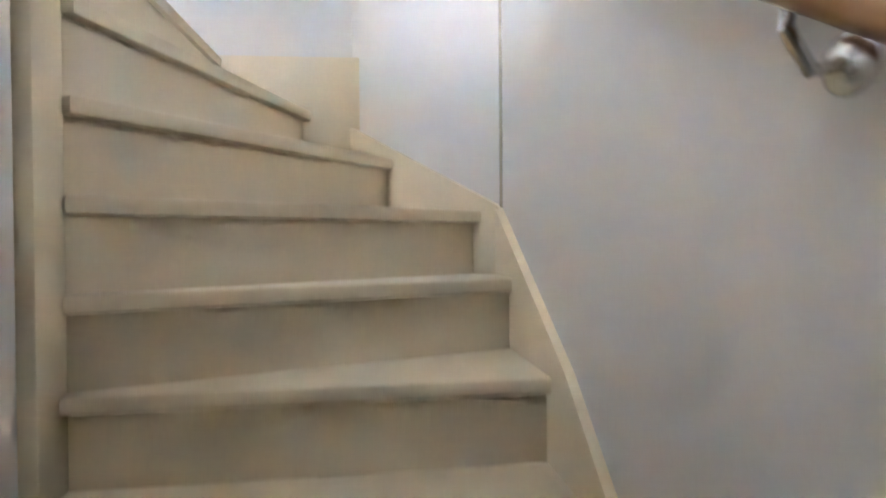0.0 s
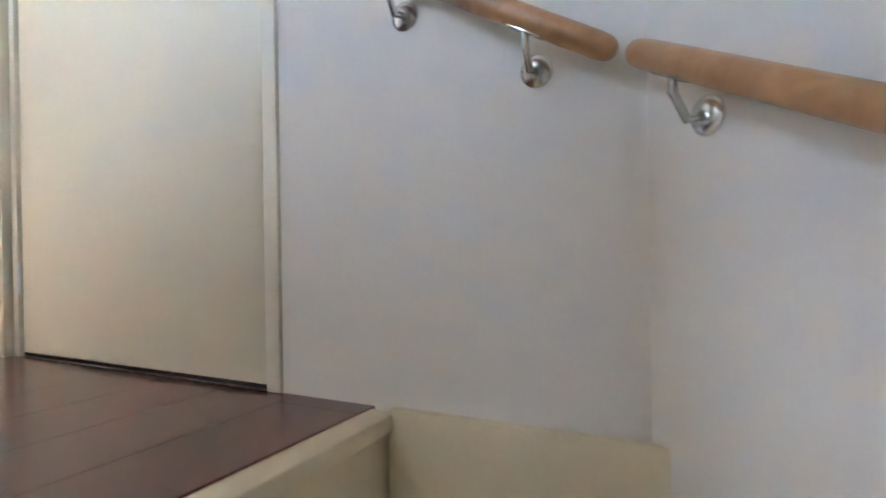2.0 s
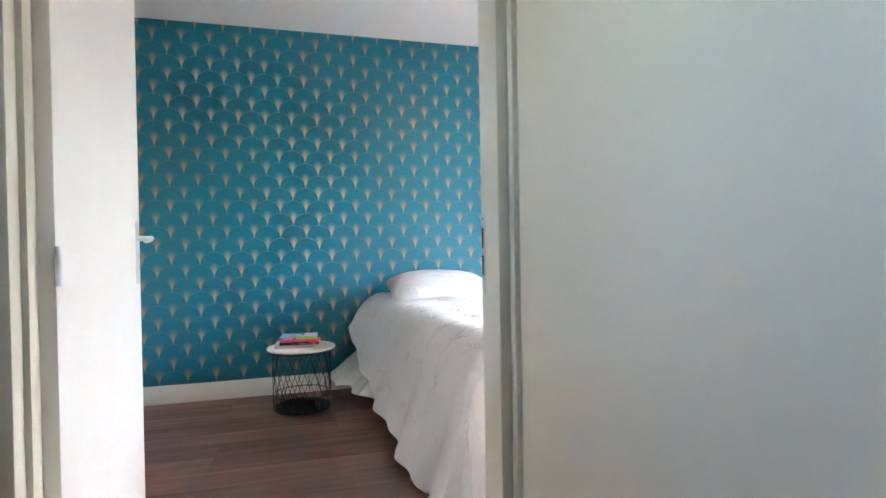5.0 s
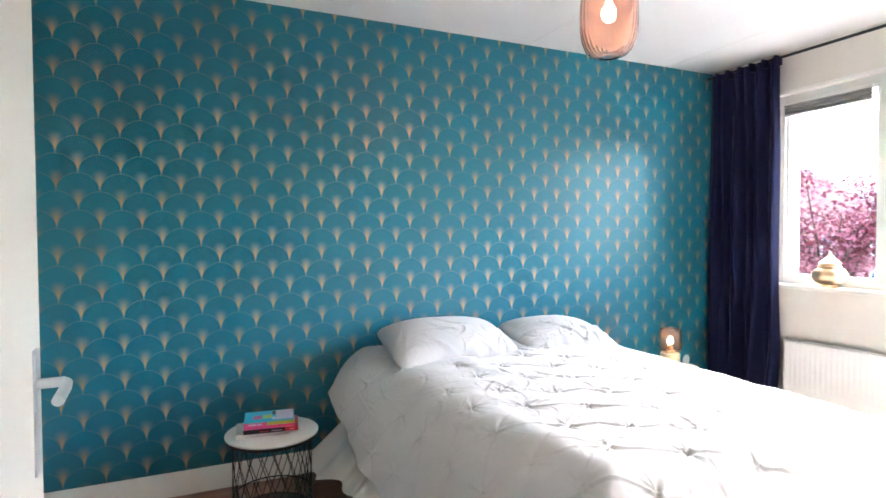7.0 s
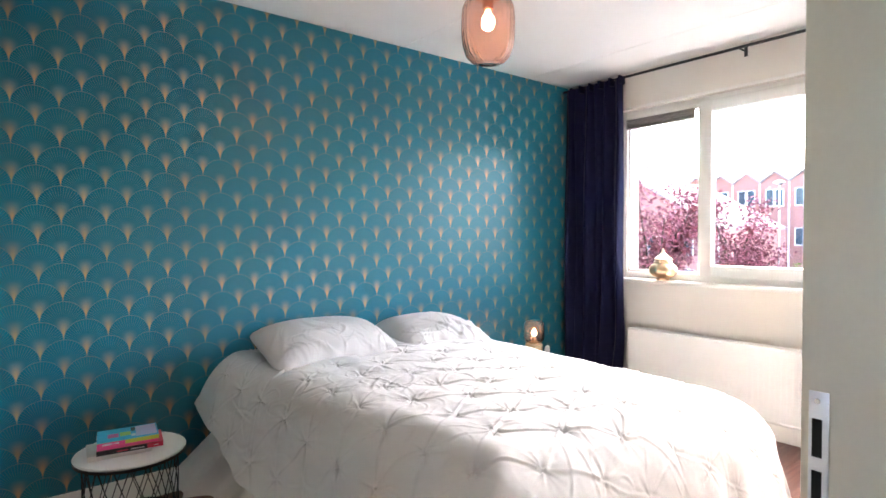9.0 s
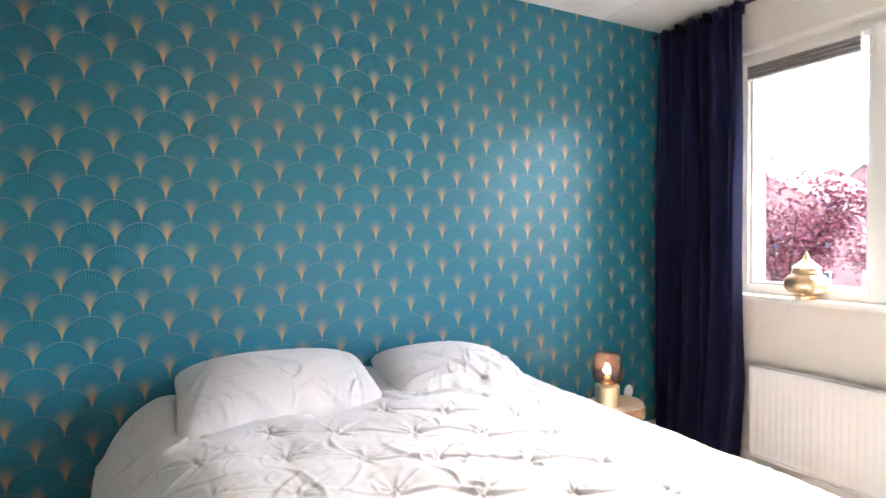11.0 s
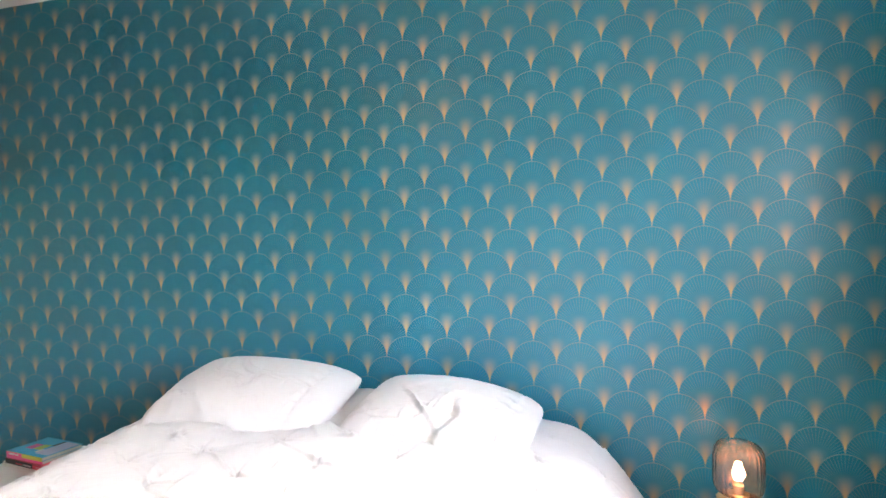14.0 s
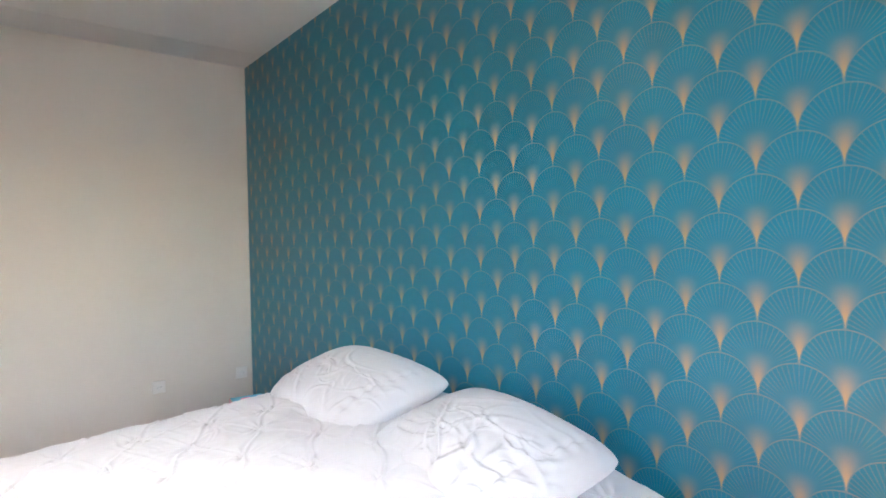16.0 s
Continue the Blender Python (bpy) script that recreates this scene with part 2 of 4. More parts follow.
GOLD = surface("gold_tin", (0.74, 0.53, 0.33), 0.38, metal=1.0, vary=0.12, scale=22, fine=200, bump=0.05)
AMBER = glass("smoked_rose_glass", (0.92, 0.67, 0.60), 0.03)
# clear panes tinted grey only to dim the overbright view outside
DIMMED_PANE = glass("dimmed_glass", (0.35, 0.355, 0.355), 0.0, 1.02)
BULB = glow("warm_bulb", (1.0, 0.66, 0.34), 0.5)
STUMP = wood("pale_slice_wood", (0.50, 0.37, 0.25), (0.70, 0.57, 0.42), 0.6, 2, pieces=False, scale=26)
BARK = surface("rough_bark", (0.36, 0.20, 0.10), 0.9, vary=0.45, scale=28, fine=120, bump=0.6)
RADIATOR = surface("radiator_enamel", (0.80, 0.79, 0.76), 0.35, vary=0.02, scale=4, fine=200, bump=0.0)
BLINDCLOTH = surface("grey_pleated_blind", (0.30, 0.28, 0.27), 0.8, vary=0.1, scale=20, fine=200)
PAGES = surface("book_pages", (0.72, 0.68, 0.58), 0.9, vary=0.08, scale=60, fine=400, stretch=(1, 1, 8))


def cover(name, colour):
    return surface(name, colour, 0.4, vary=0.12, scale=14, fine=120, bump=0.0)


BRICK = surface("red_brick_facade", (0.45, 0.22, 0.18), 0.9, vary=0.25, scale=1.2, fine=14, bump=0.2)
ROOFTILE = surface("grey_roof_tiles", (0.36, 0.33, 0.31), 0.8, vary=0.2, scale=1.0, fine=12, stretch=(1, 1, 4), bump=0.3)
DARKGLASS = surface("dark_window_glass", (0.06, 0.09, 0.11), 0.12, vary=0.3, scale=0.8, fine=5, bump=0.0)
LEAFRED = surface("copper_red_leaves", (0.24, 0.060, 0.075), 0.6, vary=0.5, scale=2.2, fine=30, bump=0.0)
LEAFGREEN = surface("yellow_green_leaves", (0.16, 0.20, 0.03), 0.6, vary=0.4, scale=2, fine=30, bump=0.0)
TRUNK = surface("grey_brown_trunk", (0.10, 0.07, 0.05), 0.9, vary=0.3, scale=10, fine=80, bump=0.5)
PAVING = surface("grey_street_paving", (0.20, 0.19, 0.18), 0.9, vary=0.25, scale=0.8, fine=9, bump=0.2)

# ---- mesh helpers ----


def merged(*parts):
    """One bmesh out of several."""
    whole = bmesh.new()
    for b in parts:
        me = bpy.data.meshes.new("piece")
        b.to_mesh(me)
        whole.from_mesh(me)
        bpy.data.meshes.remove(me)
        b.free()
    return whole


def moved(b, m):
    bmesh.ops.transform(b, matrix=m, verts=b.verts)
    return b


def box(x0, y0, z0, x1, y1, z1, bevel=0.0, cuts=2):
    b = bmesh.new()
    bmesh.ops.create_cube(b, size=1, matrix=Matrix.Translation(((x0 + x1) / 2, (y0 + y1) / 2, (z0 + z1) / 2)) @ Matrix.Diagonal((x1 - x0, y1 - y0, z1 - z0, 1)))
    if bevel:
        bmesh.ops.bevel(b, geom=b.edges[:], offset=bevel, segments=cuts, affect="EDGES", profile=0.5)
    return b


def lathe(profile, n=32, ribs=0, amp=0.0, squash=1.0):
    """A turned shape about z from (radius, height) pairs; ribs flute it."""
    b = bmesh.new()
    rings = []
    for r, z in profile:
        rings.append([b.verts.new((max(r, 0.0004) * (1 + amp * math.cos(ribs * 2 * math.pi * i / n)) * math.cos(2 * math.pi * i / n),
                                   max(r, 0.0004) * (1 + amp * math.cos(ribs * 2 * math.pi * i / n)) * math.sin(2 * math.pi * i / n) * squash, z)) for i in range(n)])
    for lo, hi in zip(rings, rings[1:]):
        for i in range(n):
            b.faces.new((lo[i], lo[(i + 1) % n], hi[(i + 1) % n], hi[i]))
    return b


def tube(points, radius, n=8, taper=None, caps=True):
    """A round bar along points."""
    b = bmesh.new()
    pts = [Vector(p) for p in points]
    rings = []
    for i, p in enumerate(pts):
        way = (pts[min(i + 1, len(pts) - 1)] - pts[max(i - 1, 0)]).normalized()
        side = way.cross(Vector((0, 0, 1)))
        if side.length < 0.05:
            side = way.cross(Vector((1, 0, 0)))
        side.normalize()
        other = way.cross(side)
        r = radius if taper is None else radius + (taper - radius) * i / (len(pts) - 1)
        rings.append([b.verts.new(p + r * (side * math.cos(2 * math.pi * k / n) + other * math.sin(2 * math.pi * k / n))) for k in range(n)])
    for lo, hi in zip(rings, rings[1:]):
        for k in range(n):
            b.faces.new((lo[k], lo[(k + 1) % n], hi[(k + 1) % n], hi[k]))
    if caps:
        b.faces.new(rings[0])
        b.faces.new(rings[-1])
    return b


def prism(outline, z0, z1):
    """An upright prism over a plan outline."""
    b = bmesh.new()
    low = [b.verts.new((x, y, z0)) for x, y in outline]
    high = [b.verts.new((x, y, z1)) for x, y in outline]
    b.faces.new(low[::-1])
    b.faces.new(high)
    n = len(outline)
    for i in range(n):
        b.faces.new((low[i], low[(i + 1) % n], high[(i + 1) % n], high[i]))
    bmesh.ops.recalc_face_normals(b, faces=b.faces[:])
    return b


def sheet_mesh(xs, ys, zs):
    """A bmesh over a grid of places."""
    h, w = xs.shape
    me = bpy.data.meshes.new("grid")
    ids = np.arange(h * w).reshape(h, w)
    quads = np.stack([ids[:-1, :-1], ids[:-1, 1:], ids[1:, 1:], ids[1:, :-1]], -1).reshape(-1, 4)
    me.from_pydata(np.stack([xs, ys, zs], -1).reshape(-1, 3).tolist(), [], quads.tolist())
    b = bmesh.new()
    b.from_mesh(me)
    bpy.data.meshes.remove(me)
    return b


def finish(name, b, material, sharp=35):
    bmesh.ops.recalc_face_normals(b, faces=b.faces[:])
    me = bpy.data.meshes.new(name)
    b.to_mesh(me)
    b.free()
    me.materials.append(material)
    if sharp:
        me.polygons.foreach_set("use_smooth", [True] * len(me.polygons))
        me.set_sharp_from_angle(angle=radians(sharp))
    return me


def part(name, b, material, parent, label="", sharp=35):
    ob = new(name, finish(name, b, material, sharp))
    ob.parent = parent
    if label:
        ob["label"] = label
    return ob


def thing(name, place, label, category, group="", kind="", turn=0.0):
    ob = new(name)
    ob.empty_display_size = 0.1
    ob.matrix_world = pose(*place, 0, 0, turn)
    return tagged(ob, label, category, group, kind)


def solid(name, b, material, label, category, kind="", sharp=35, group=""):
    return tagged(new(name, finish(name, b, material, sharp)), label, category, group, kind)


def waves(x, y, count, lo, hi, seed):
    """A sum of crossing waves between two wavelengths, for creases."""
    rng = np.random.RandomState(seed)
    total = np.zeros_like(x)
    for _ in range(count):
        a, k, ph = rng.uniform(0, 2 * np.pi), 2 * np.pi / rng.uniform(lo, hi), rng.uniform(0, 6.28)
        total += np.sin(k * (x * np.cos(a) + y * np.sin(a)) + ph + 0.8 * np.sin(k * 0.31 * (y * np.cos(a) - x * np.sin(a)) + ph * 2))
    return total / math.sqrt(count)


def creases(x, y, count, length, width, height, seed, window=None):
    """Short tapering folds of cloth, each a rounded ridge with a soft valley beside it."""
    rng = np.random.RandomState(seed)
    x0, x1, y0, y1 = window or (x.min(), x.max(), y.min(), y.max())
    total = np.zeros_like(x)
    for _ in range(count):
        cx, cy, a = rng.uniform(x0, x1), rng.uniform(y0, y1), rng.uniform(0, np.pi)
        ln, wd, ht = length * rng.uniform(0.5, 1.5), width * rng.uniform(0.6, 1.5), height * rng.uniform(0.4, 1.3)
        near = (np.abs(x - cx) < 2.2 * ln) & (np.abs(y - cy) < 2.2 * ln)
        dx, dy = x[near] - cx, y[near] - cy
        along = dx * np.cos(a) + dy * np.sin(a)
        across = dy * np.cos(a) - dx * np.sin(a) + 0.5 * rng.uniform(-1, 1) * along ** 2 / ln
        fade = np.exp(-(along / ln) ** 2)
        total[near] += ht * fade * (np.exp(-(across / wd) ** 2) - 0.6 * np.exp(-((across - 1.7 * wd) / (1.4 * wd)) ** 2))
    return total


YW, XL, XR, ZC = 4.77, -0.74, 3.80, 2.60
YF, YB = 1.83, 1.925
XA = 0.76
# outer line of the winding stairs: two corners of the stair wall
AB, BC = Vector((0.76, 0.046)), Vector((0.345, -0.415))
C_END = Vector((-3.5, -0.68))
OPEN_L, OPEN_R = -0.205, 0.725

# ---- setting ----
S = "structure"
solid("wall_north", box(XL - 0.1, YW, -0.1, XR + 0.3, YW + 0.12, ZC), PAPER, "teal wallpaper wall printed with gold art deco fans", "wall", S, sharp=0)
solid("wall_west", box(XL - 0.1, YB, -0.1, XL, YW, ZC), PLASTER, "plain off-white plastered bedroom wall with two sockets", "wall", S, sharp=0)
WIN_Y0, WIN_Y1, WIN_Z0, WIN_Z1 = 2.33, 4.27, 0.985, 2.31
solid("wall_east", merged(
    box(XR, 1.6, -0.1, XR + 0.3, WIN_Y0, ZC), box(XR, WIN_Y1, -0.1, XR + 0.3, YW, ZC),
    box(XR, WIN_Y0, -0.1, XR + 0.3, WIN_Y1, WIN_Z0 - 0.03), box(XR, WIN_Y0, WIN_Z1, XR + 0.3, WIN_Y1, ZC)),
    PLASTER, "off-white plastered wall with a wide window above a radiator", "wall", S, sharp=0)
solid("wall_south", merged(
    box(XL - 0.1, YF, -0.1, OPEN_L - 0.035, YB, ZC), box(OPEN_R + 0.04, YF, -0.1, XR, YB, ZC),
    box(OPEN_L - 0.035, YF, 2.12, OPEN_R + 0.04, YB, ZC)),
    PLASTER, "off-white plastered wall with the bedroom doorway", "wall", S, sharp=0)
DOOR_Y0, DOOR_Y1 = 0.815, 1.79
# last box: unseen slab added behind door_2 to stop outside light at its gaps
solid("wall_landing", merged(
    box(XA, AB.y, -3.0, XA + 0.1, DOOR_Y0 - 0.038, ZC), box(XA, DOOR_Y0 - 0.038, 2.12, XA + 0.1, YF, ZC),
    box(XA, DOOR_Y0 - 0.038, -3.0, XA + 0.1, YF, -0.003), box(XA + 0.1, DOOR_Y0 - 0.15, -0.2, XA + 0.16, YF, 2.3)),
    BEIGE, "off-white textured wall beside the landing and stairs", "wall", S, sharp=0)


def wall_slab(a, b, depth, z0, z1):
    way = (b - a).normalized()
    out = Vector((way.y, -way.x)) * depth
    return prism([tuple(a), tuple(b), tuple(b + out), tuple(a + out)], z0, z1)


solid("wall_stair_corner", wall_slab(BC, AB, 0.12, -3.0, ZC), BEIGE, "slanting off-white wall at the turn of the stairs", "wall", S, sharp=0)
solid("wall_stair_side", wall_slab(C_END, BC, 0.12, -3.0, ZC), BEIGE, "off-white textured wall along the stairs", "wall", S, sharp=0)
solid("wall_stair_end", box(-3.6, -0.9, -3.0, -3.5, 0.7, ZC), PLASTER, "plain off-white wall closing the stairwell", "wall", S, sharp=0)
# third box: unseen, added to keep sky light from leaking under the winders
solid("wall_stair_inner", merged(box(-3.5, 0.53, -3.0, -1.6, 0.63, ZC), box(-1.6, 0.53, -3.0, -0.24, 0.60, -0.20), box(-0.24, 0.60, -3.0, XA, 0.66, -0.07)), PLASTER, "off-white wall under the landing beside the stairs", "wall", S, sharp=0)
# assumed opening, never in view, where the added landing lamp shines in
LW = (0.95, 1.50, 1.45, 2.10)
solid("wall_landing_west", merged(
    box(-1.7, 0.63, -0.2, -1.6, LW[0], ZC), box(-1.7, LW[1], -0.2, -1.6, YF, ZC),
    box(-1.7, LW[0], -0.2, -1.6, LW[1], LW[2]), box(-1.7, LW[0], LW[3], -1.6, LW[1], ZC)),
    PLASTER, "plain unseen landing wall with an assumed opening for the added lamp", "wall", S, sharp=0)
solid("wall_landing_north", box(-1.7, YF, -0.2, XL - 0.1, YB, ZC), PLASTER, "plain off-white landing wall", "wall", S, sharp=0)
SEAMS = [XL - 0.1, -0.40, 0.832, 2.064, 3.296, XR + 0.3]
solid("ceiling", merged(box(XL - 0.1, YB, ZC + 0.006, XR + 0.3, YW + 0.12, ZC + 0.15),
                        *[box(a + 0.0025, YB, ZC, b - 0.0025, YW + 0.12, ZC + 0.0065, 0.0015, 1) for a, b in zip(SEAMS, SEAMS[1:])]), CEILING, "white painted bedroom ceiling of wide boards with fine joints", "ceiling", S, sharp=0)
solid("ceiling_landing", box(-3.7, -0.95, ZC, XR + 0.3, YB, ZC + 0.15), CEILING, "smooth white painted landing ceiling", "ceiling", S, sharp=0)
solid("floor_hall", box(-3.6, -0.9, -2.90, XA + 0.1, 0.7, -2.775), LANDING, "dark laminate floor at the foot of the stairs", "floor", S, sharp=0)


def moulded(length, height, depth, along_x=True):
    """A skirting board with a stepped top."""
    prof = [(0, 0), (depth, 0), (depth, height * 0.68), (depth * 0.8, height * 0.74), (depth * 0.72, height * 0.86), (depth * 0.45, height * 0.93), (depth * 0.4, height), (0, height)]
    b = bmesh.new()
    rows = [[b.verts.new((s, -d, z) if along_x else (-d, s, z)) for d, z in prof] for s in (0, length)]
    n = len(prof)
    for i in range(n):
        b.faces.new((rows[0][i], rows[0][(i + 1) % n], rows[1][(i + 1) % n], rows[1][i]))
    b.faces.new(rows[0])
    b.faces.new(rows[1])
    return b


solid("baseboard", moved(moulded(XR - XL - 0.004, 0.122, 0.018), Matrix.Translation((XL + 0.002, YW - 0.001, 0.001))), WHITEPAINT, "white moulded skirting along the wallpaper wall", "skirting", S)
solid("baseboard_west", moved(moulded(YW - YB - 0.03, 0.122, 0.018, False), Matrix.Translation((XL + 0.0185, YB + 0.002, 0.001))), WHITEPAINT, "white moulded skirting along the plain wall", "skirting", S)
solid("baseboard_east", moved(moulded(YW - YB - 0.03, 0.122, 0.018, False), Matrix.Translation((XR - 0.001, YB + 0.002, 0.001))), WHITEPAINT, "white moulded skirting under the radiator", "skirting", S)
solid("trim_threshold", moved(box(-0.47, -0.022, 0, 0.47, 0.022, 0.007, 0.003), Matrix.Translation((0.262, 1.93, 0.0))), STRIP, "narrow wooden threshold strip in the bedroom doorway", "threshold", S)


# slim brownish tube up the corner where the two stair walls meet
CORNER_LINE = surface("brownish_corner_line", (0.42, 0.36, 0.25), 0.7, vary=0.1, scale=8, fine=60, bump=0.0)
solid("trim_corner", moved(tube([(0, 0, -0.555), (0, 0, ZC - 0.002)], 0.0055, 8), Matrix.Translation((BC.x - 0.002, BC.y + 0.003, 0))), CORNER_LINE, "thin brownish line up the corner of the stair walls", "trim", S)


# ---- bedroom doorway and its open door ----
def door_frame(name, x0, x1, y0, y1, top, label):
    """A painted frame set round an opening in a wall that runs along x."""
    f = thing(name, ((x0 + x1) / 2, y0, 0), label, "door frame", kind=S)
    w, half = 0.034, (x1 - x0) / 2
    part("jamb", merged(box(-half - w, -0.012, 0.0, -half, y1 - y0 + 0.010, top, 0.003), box(-half, 0.03, 0.0, -half + 0.012, y1 - y0 - 0.04, top - 0.012)), CREAM, f)
    part("jamb", merged(box(half, -0.012, 0.0, half + w, y1 - y0 + 0.006, top, 0.003)), CREAM, f)
    part("head", box(-half - w, -0.012, top, half + w, y1 - y0 + 0.010, top + 0.04, 0.003), CREAM, f)
    return f


bed_frame = door_frame("door_frame_1", OPEN_L, OPEN_R, YF, YB, 2.08, "cream painted frame of the bedroom doorway")
plate = part("strike_plate", box(OPEN_R - 0.2635, YB - YF - 0.026, 0.94, OPEN_R - 0.2610, YB - YF - 0.004, 1.13, 0.001), ALUMINIUM, bed_frame, "satin metal strike plate")
for z in (0.985, 1.05):
    part("latch_hole", box(OPEN_R - 0.2640, YB - YF - 0.019, z - 0.002, OPEN_R - 0.2634, YB - YF - 0.008, z + 0.046), DARKHOLE, plate)
part("screw", moved(lathe([(0, 0), (0.0035, 0), (0.003, 0.001), (0.0006, 0.001)], 12), Matrix.Translation((OPEN_R - 0.2637, YB - YF - 0.0135, 1.118)) @ pose(0, 0, 0, 0, -90, 0)), NICKEL, plate)


def lever(parent, flip, out, lock=True, plate_h=0.215):
    """A lever handle on a long backplate, in the plane x = 0, pointing along +y (or -y)."""
    s = -1 if flip else 1
    bp = part("backplate", box(-0.004 if out > 0 else -0.006, -0.019, -0.130, 0.006 if out > 0 else 0.004, 0.019, 0.046, 0.003), ALUMINIUM, parent, "satin metal backplate")
    bp.location = parent.get("lever_at", (0, 0, 0))
    path = [(out * 0.0, 0, 0), (out * 0.040, 0, 0), (out * 0.049, s * 0.010, 0), (out * 0.050, s * 0.035, -0.001), (out * 0.049, s * 0.075, -0.004), (out * 0.047, s * 0.105, -0.008)]
    part("lever", merged(tube(path, 0.009, 12), moved(lathe([(0.014, 0), (0.014, 0.012), (0.010, 0.016)], 20), pose(0, 0, 0, 0, 90 * out, 0))), ALUMINIUM, bp)
    if lock:
        part("lock_cylinder", moved(lathe([(0, 0.0), (0.0085, 0.0), (0.008, 0.003), (0, 0.003)], 20), pose(out * 0.006, 0, -0.060, 0, 90 * out, 0)), BRASS, bp)
    for z in (-0.028, -0.120):
        part("screw", moved(lathe([(0, 0.0), (0.004, 0.0), (0.003, 0.0015), (0, 0.0015)], 12), pose(out * 0.006, 0, z, 0, 90 * out, 0)), NICKEL, bp)
    return bp


door_1 = thing("door_1", (OPEN_L + 0.03, YB + 0.012, 0.008), "flush bedroom door standing open into the room, paint whitened for window light", "door", kind=S, turn=93.4)
# same paint as door_2, whitened here to carry the window's cool light
part("leaf", box(0.0, 0.0, 0.0, 0.885, 0.038, 2.05, 0.002), WHITEPAINT, door_1)
for side, out in ((-0.0005, -1), (0.0385, 1)):
    lp = part("backplate", box(-0.019, -0.003, -0.155, 0.019, 0.003, 0.06, 0.0025), ALUMINIUM, door_1, "satin metal backplate")
    lp.location = (0.832, side, 1.085)
    part("lever", merged(tube([(0, 0, 0), (0, out * 0.04, 0), (-0.012, out * 0.046, 0), (-0.04, out * 0.048, -0.002), (-0.102, out * 0.045, -0.008)], 0.009, 12)), ALUMINIUM, lp)
for z in (0.2, 1.02, 1.82):
    part("hinge", moved(lathe([(0, -0.04), (0.007, -0.04), (0.007, 0.04), (0, 0.04)], 14), Matrix.Translation((-0.004, -0.006, z))), ALUMINIUM, door_1)

# ---- closed door on the landing ----
frame_2 = thing("door_frame_2", (XA, (DOOR_Y0 + DOOR_Y1) / 2, 0), "cream painted frame round a closed landing door", "door frame", kind=S)
hd = (DOOR_Y1 - DOOR_Y0) / 2
part("jamb", box(-0.010, -hd - 0.039, 0.0, 0.07, -hd, 2.08, 0.003), CREAM, frame_2)
part("jamb", box(-0.010, hd, 0.0, 0.07, hd + 0.026, 2.08, 0.003), CREAM, frame_2)
part("head", box(-0.010, -hd - 0.039, 2.08, 0.07, hd + 0.026, 2.118, 0.003), CREAM, frame_2)
door_2 = thing("door_2", (XA, (DOOR_Y0 + DOOR_Y1) / 2, 0.012), "flush door standing closed on the landing, paint yellowed for dim light", "door", kind=S)
# same paint as door_1, yellowed here to carry the landing's dim light
part("leaf", box(0.002, -hd + 0.003, 0.0, 0.042, hd - 0.003, 2.062, 0.002), DIM_DOORPAINT, door_2)
part("gap_shadow_strip", box(0.006, -hd, -0.011, 0.03, hd, -0.001), SEAM, door_2)
door_2["lever_at"] = (0.0, -hd + 0.058, 1.036)
lever(door_2, False, -1)
for z in (0.22, 1.86):
    part("hinge", moved(lathe([(0, -0.045), (0.007, -0.045), (0.007, 0.045), (0, 0.045)], 14), Matrix.Translation((-0.005, hd, z))), ALUMINIUM, door_2)

# ---- light switch ----
sw = thing("light_switch", (XA, 0.648, 1.02), "ivory plastic double light switch on the landing wall", "switch")
part("plate", box(-0.014, -0.068, -0.045, 0.0, 0.068, 0.045, 0.006, 3), IVORY, sw)
part("rocker", box(-0.020, -0.058, -0.033, -0.013, -0.006, 0.033, 0.003), IVORY, sw)
part("rocker", moved(lathe([(0.0, 0.006), (0.020, 0.005), (0.026, 0.0)], 24), pose(-0.0145, 0.034, 0, 0, -90, 0)), IVORY, sw)

# ---- stairs ----
RISE = 0.185
NEWEL = Vector((-0.15, 0.50))
ENDS = [Vector((0.775, 0.51)), Vector((0.775, 0.205)), Vector((0.655, -0.105)), Vector((0.405, -0.365)), Vector((0.205, -0.445)), Vector((-0.095, -0.465))]
stairs = thing("staircase", (0, 0, 0), "winding wooden staircase painted cream with closed risers", "stairs", kind=S)


def tread_outline(k):
    """Plan of tread k: from its front edge back to the riser of the step above."""
    if k <= 5:
        front, back = (NEWEL, ENDS[k]), (NEWEL, ENDS[k - 1])
        mid = []
        if k == 2:
            mid = [(AB.x + 0.02, AB.y - 0.01)]
        if k == 4:
            mid = [(BC.x + 0.02, BC.y - 0.02)]
        over = (front[1] - front[0]).normalized()
        push = Vector((over.y, -over.x)) * 0.028
        behind = (back[1] - back[0]).normalized()
        tuck = Vector((-behind.y, behind.x)) * 0.012
        return [tuple(front[0] + push), tuple(front[1] + push), *mid, tuple(back[1] + tuck), tuple(back[0] + tuck)]
    x = NEWEL.x - 0.21 * (k - 5)
    return [(x - 0.028, 0.53), (x - 0.028, -0.58), (x + (0.31 if k == 6 else 0.222), -0.58), (x + (0.31 if k == 6 else 0.222), 0.53)]


def rounded_prism(outline, z0, z1, r):
    b = prism(outline, z0, z1)
    edges = [e for e in b.edges if abs(e.verts[0].co.z - e.verts[1].co.z) < 1e-6]
    bmesh.ops.bevel(b, geom=edges, offset=r, segments=2, affect="EDGES", profile=0.5)
    return b


for k in range(1, 15):
    part("tread", rounded_prism(tread_outline(k), -RISE * k - 0.036, -RISE * k, 0.008), STAIRPAINT, stairs)
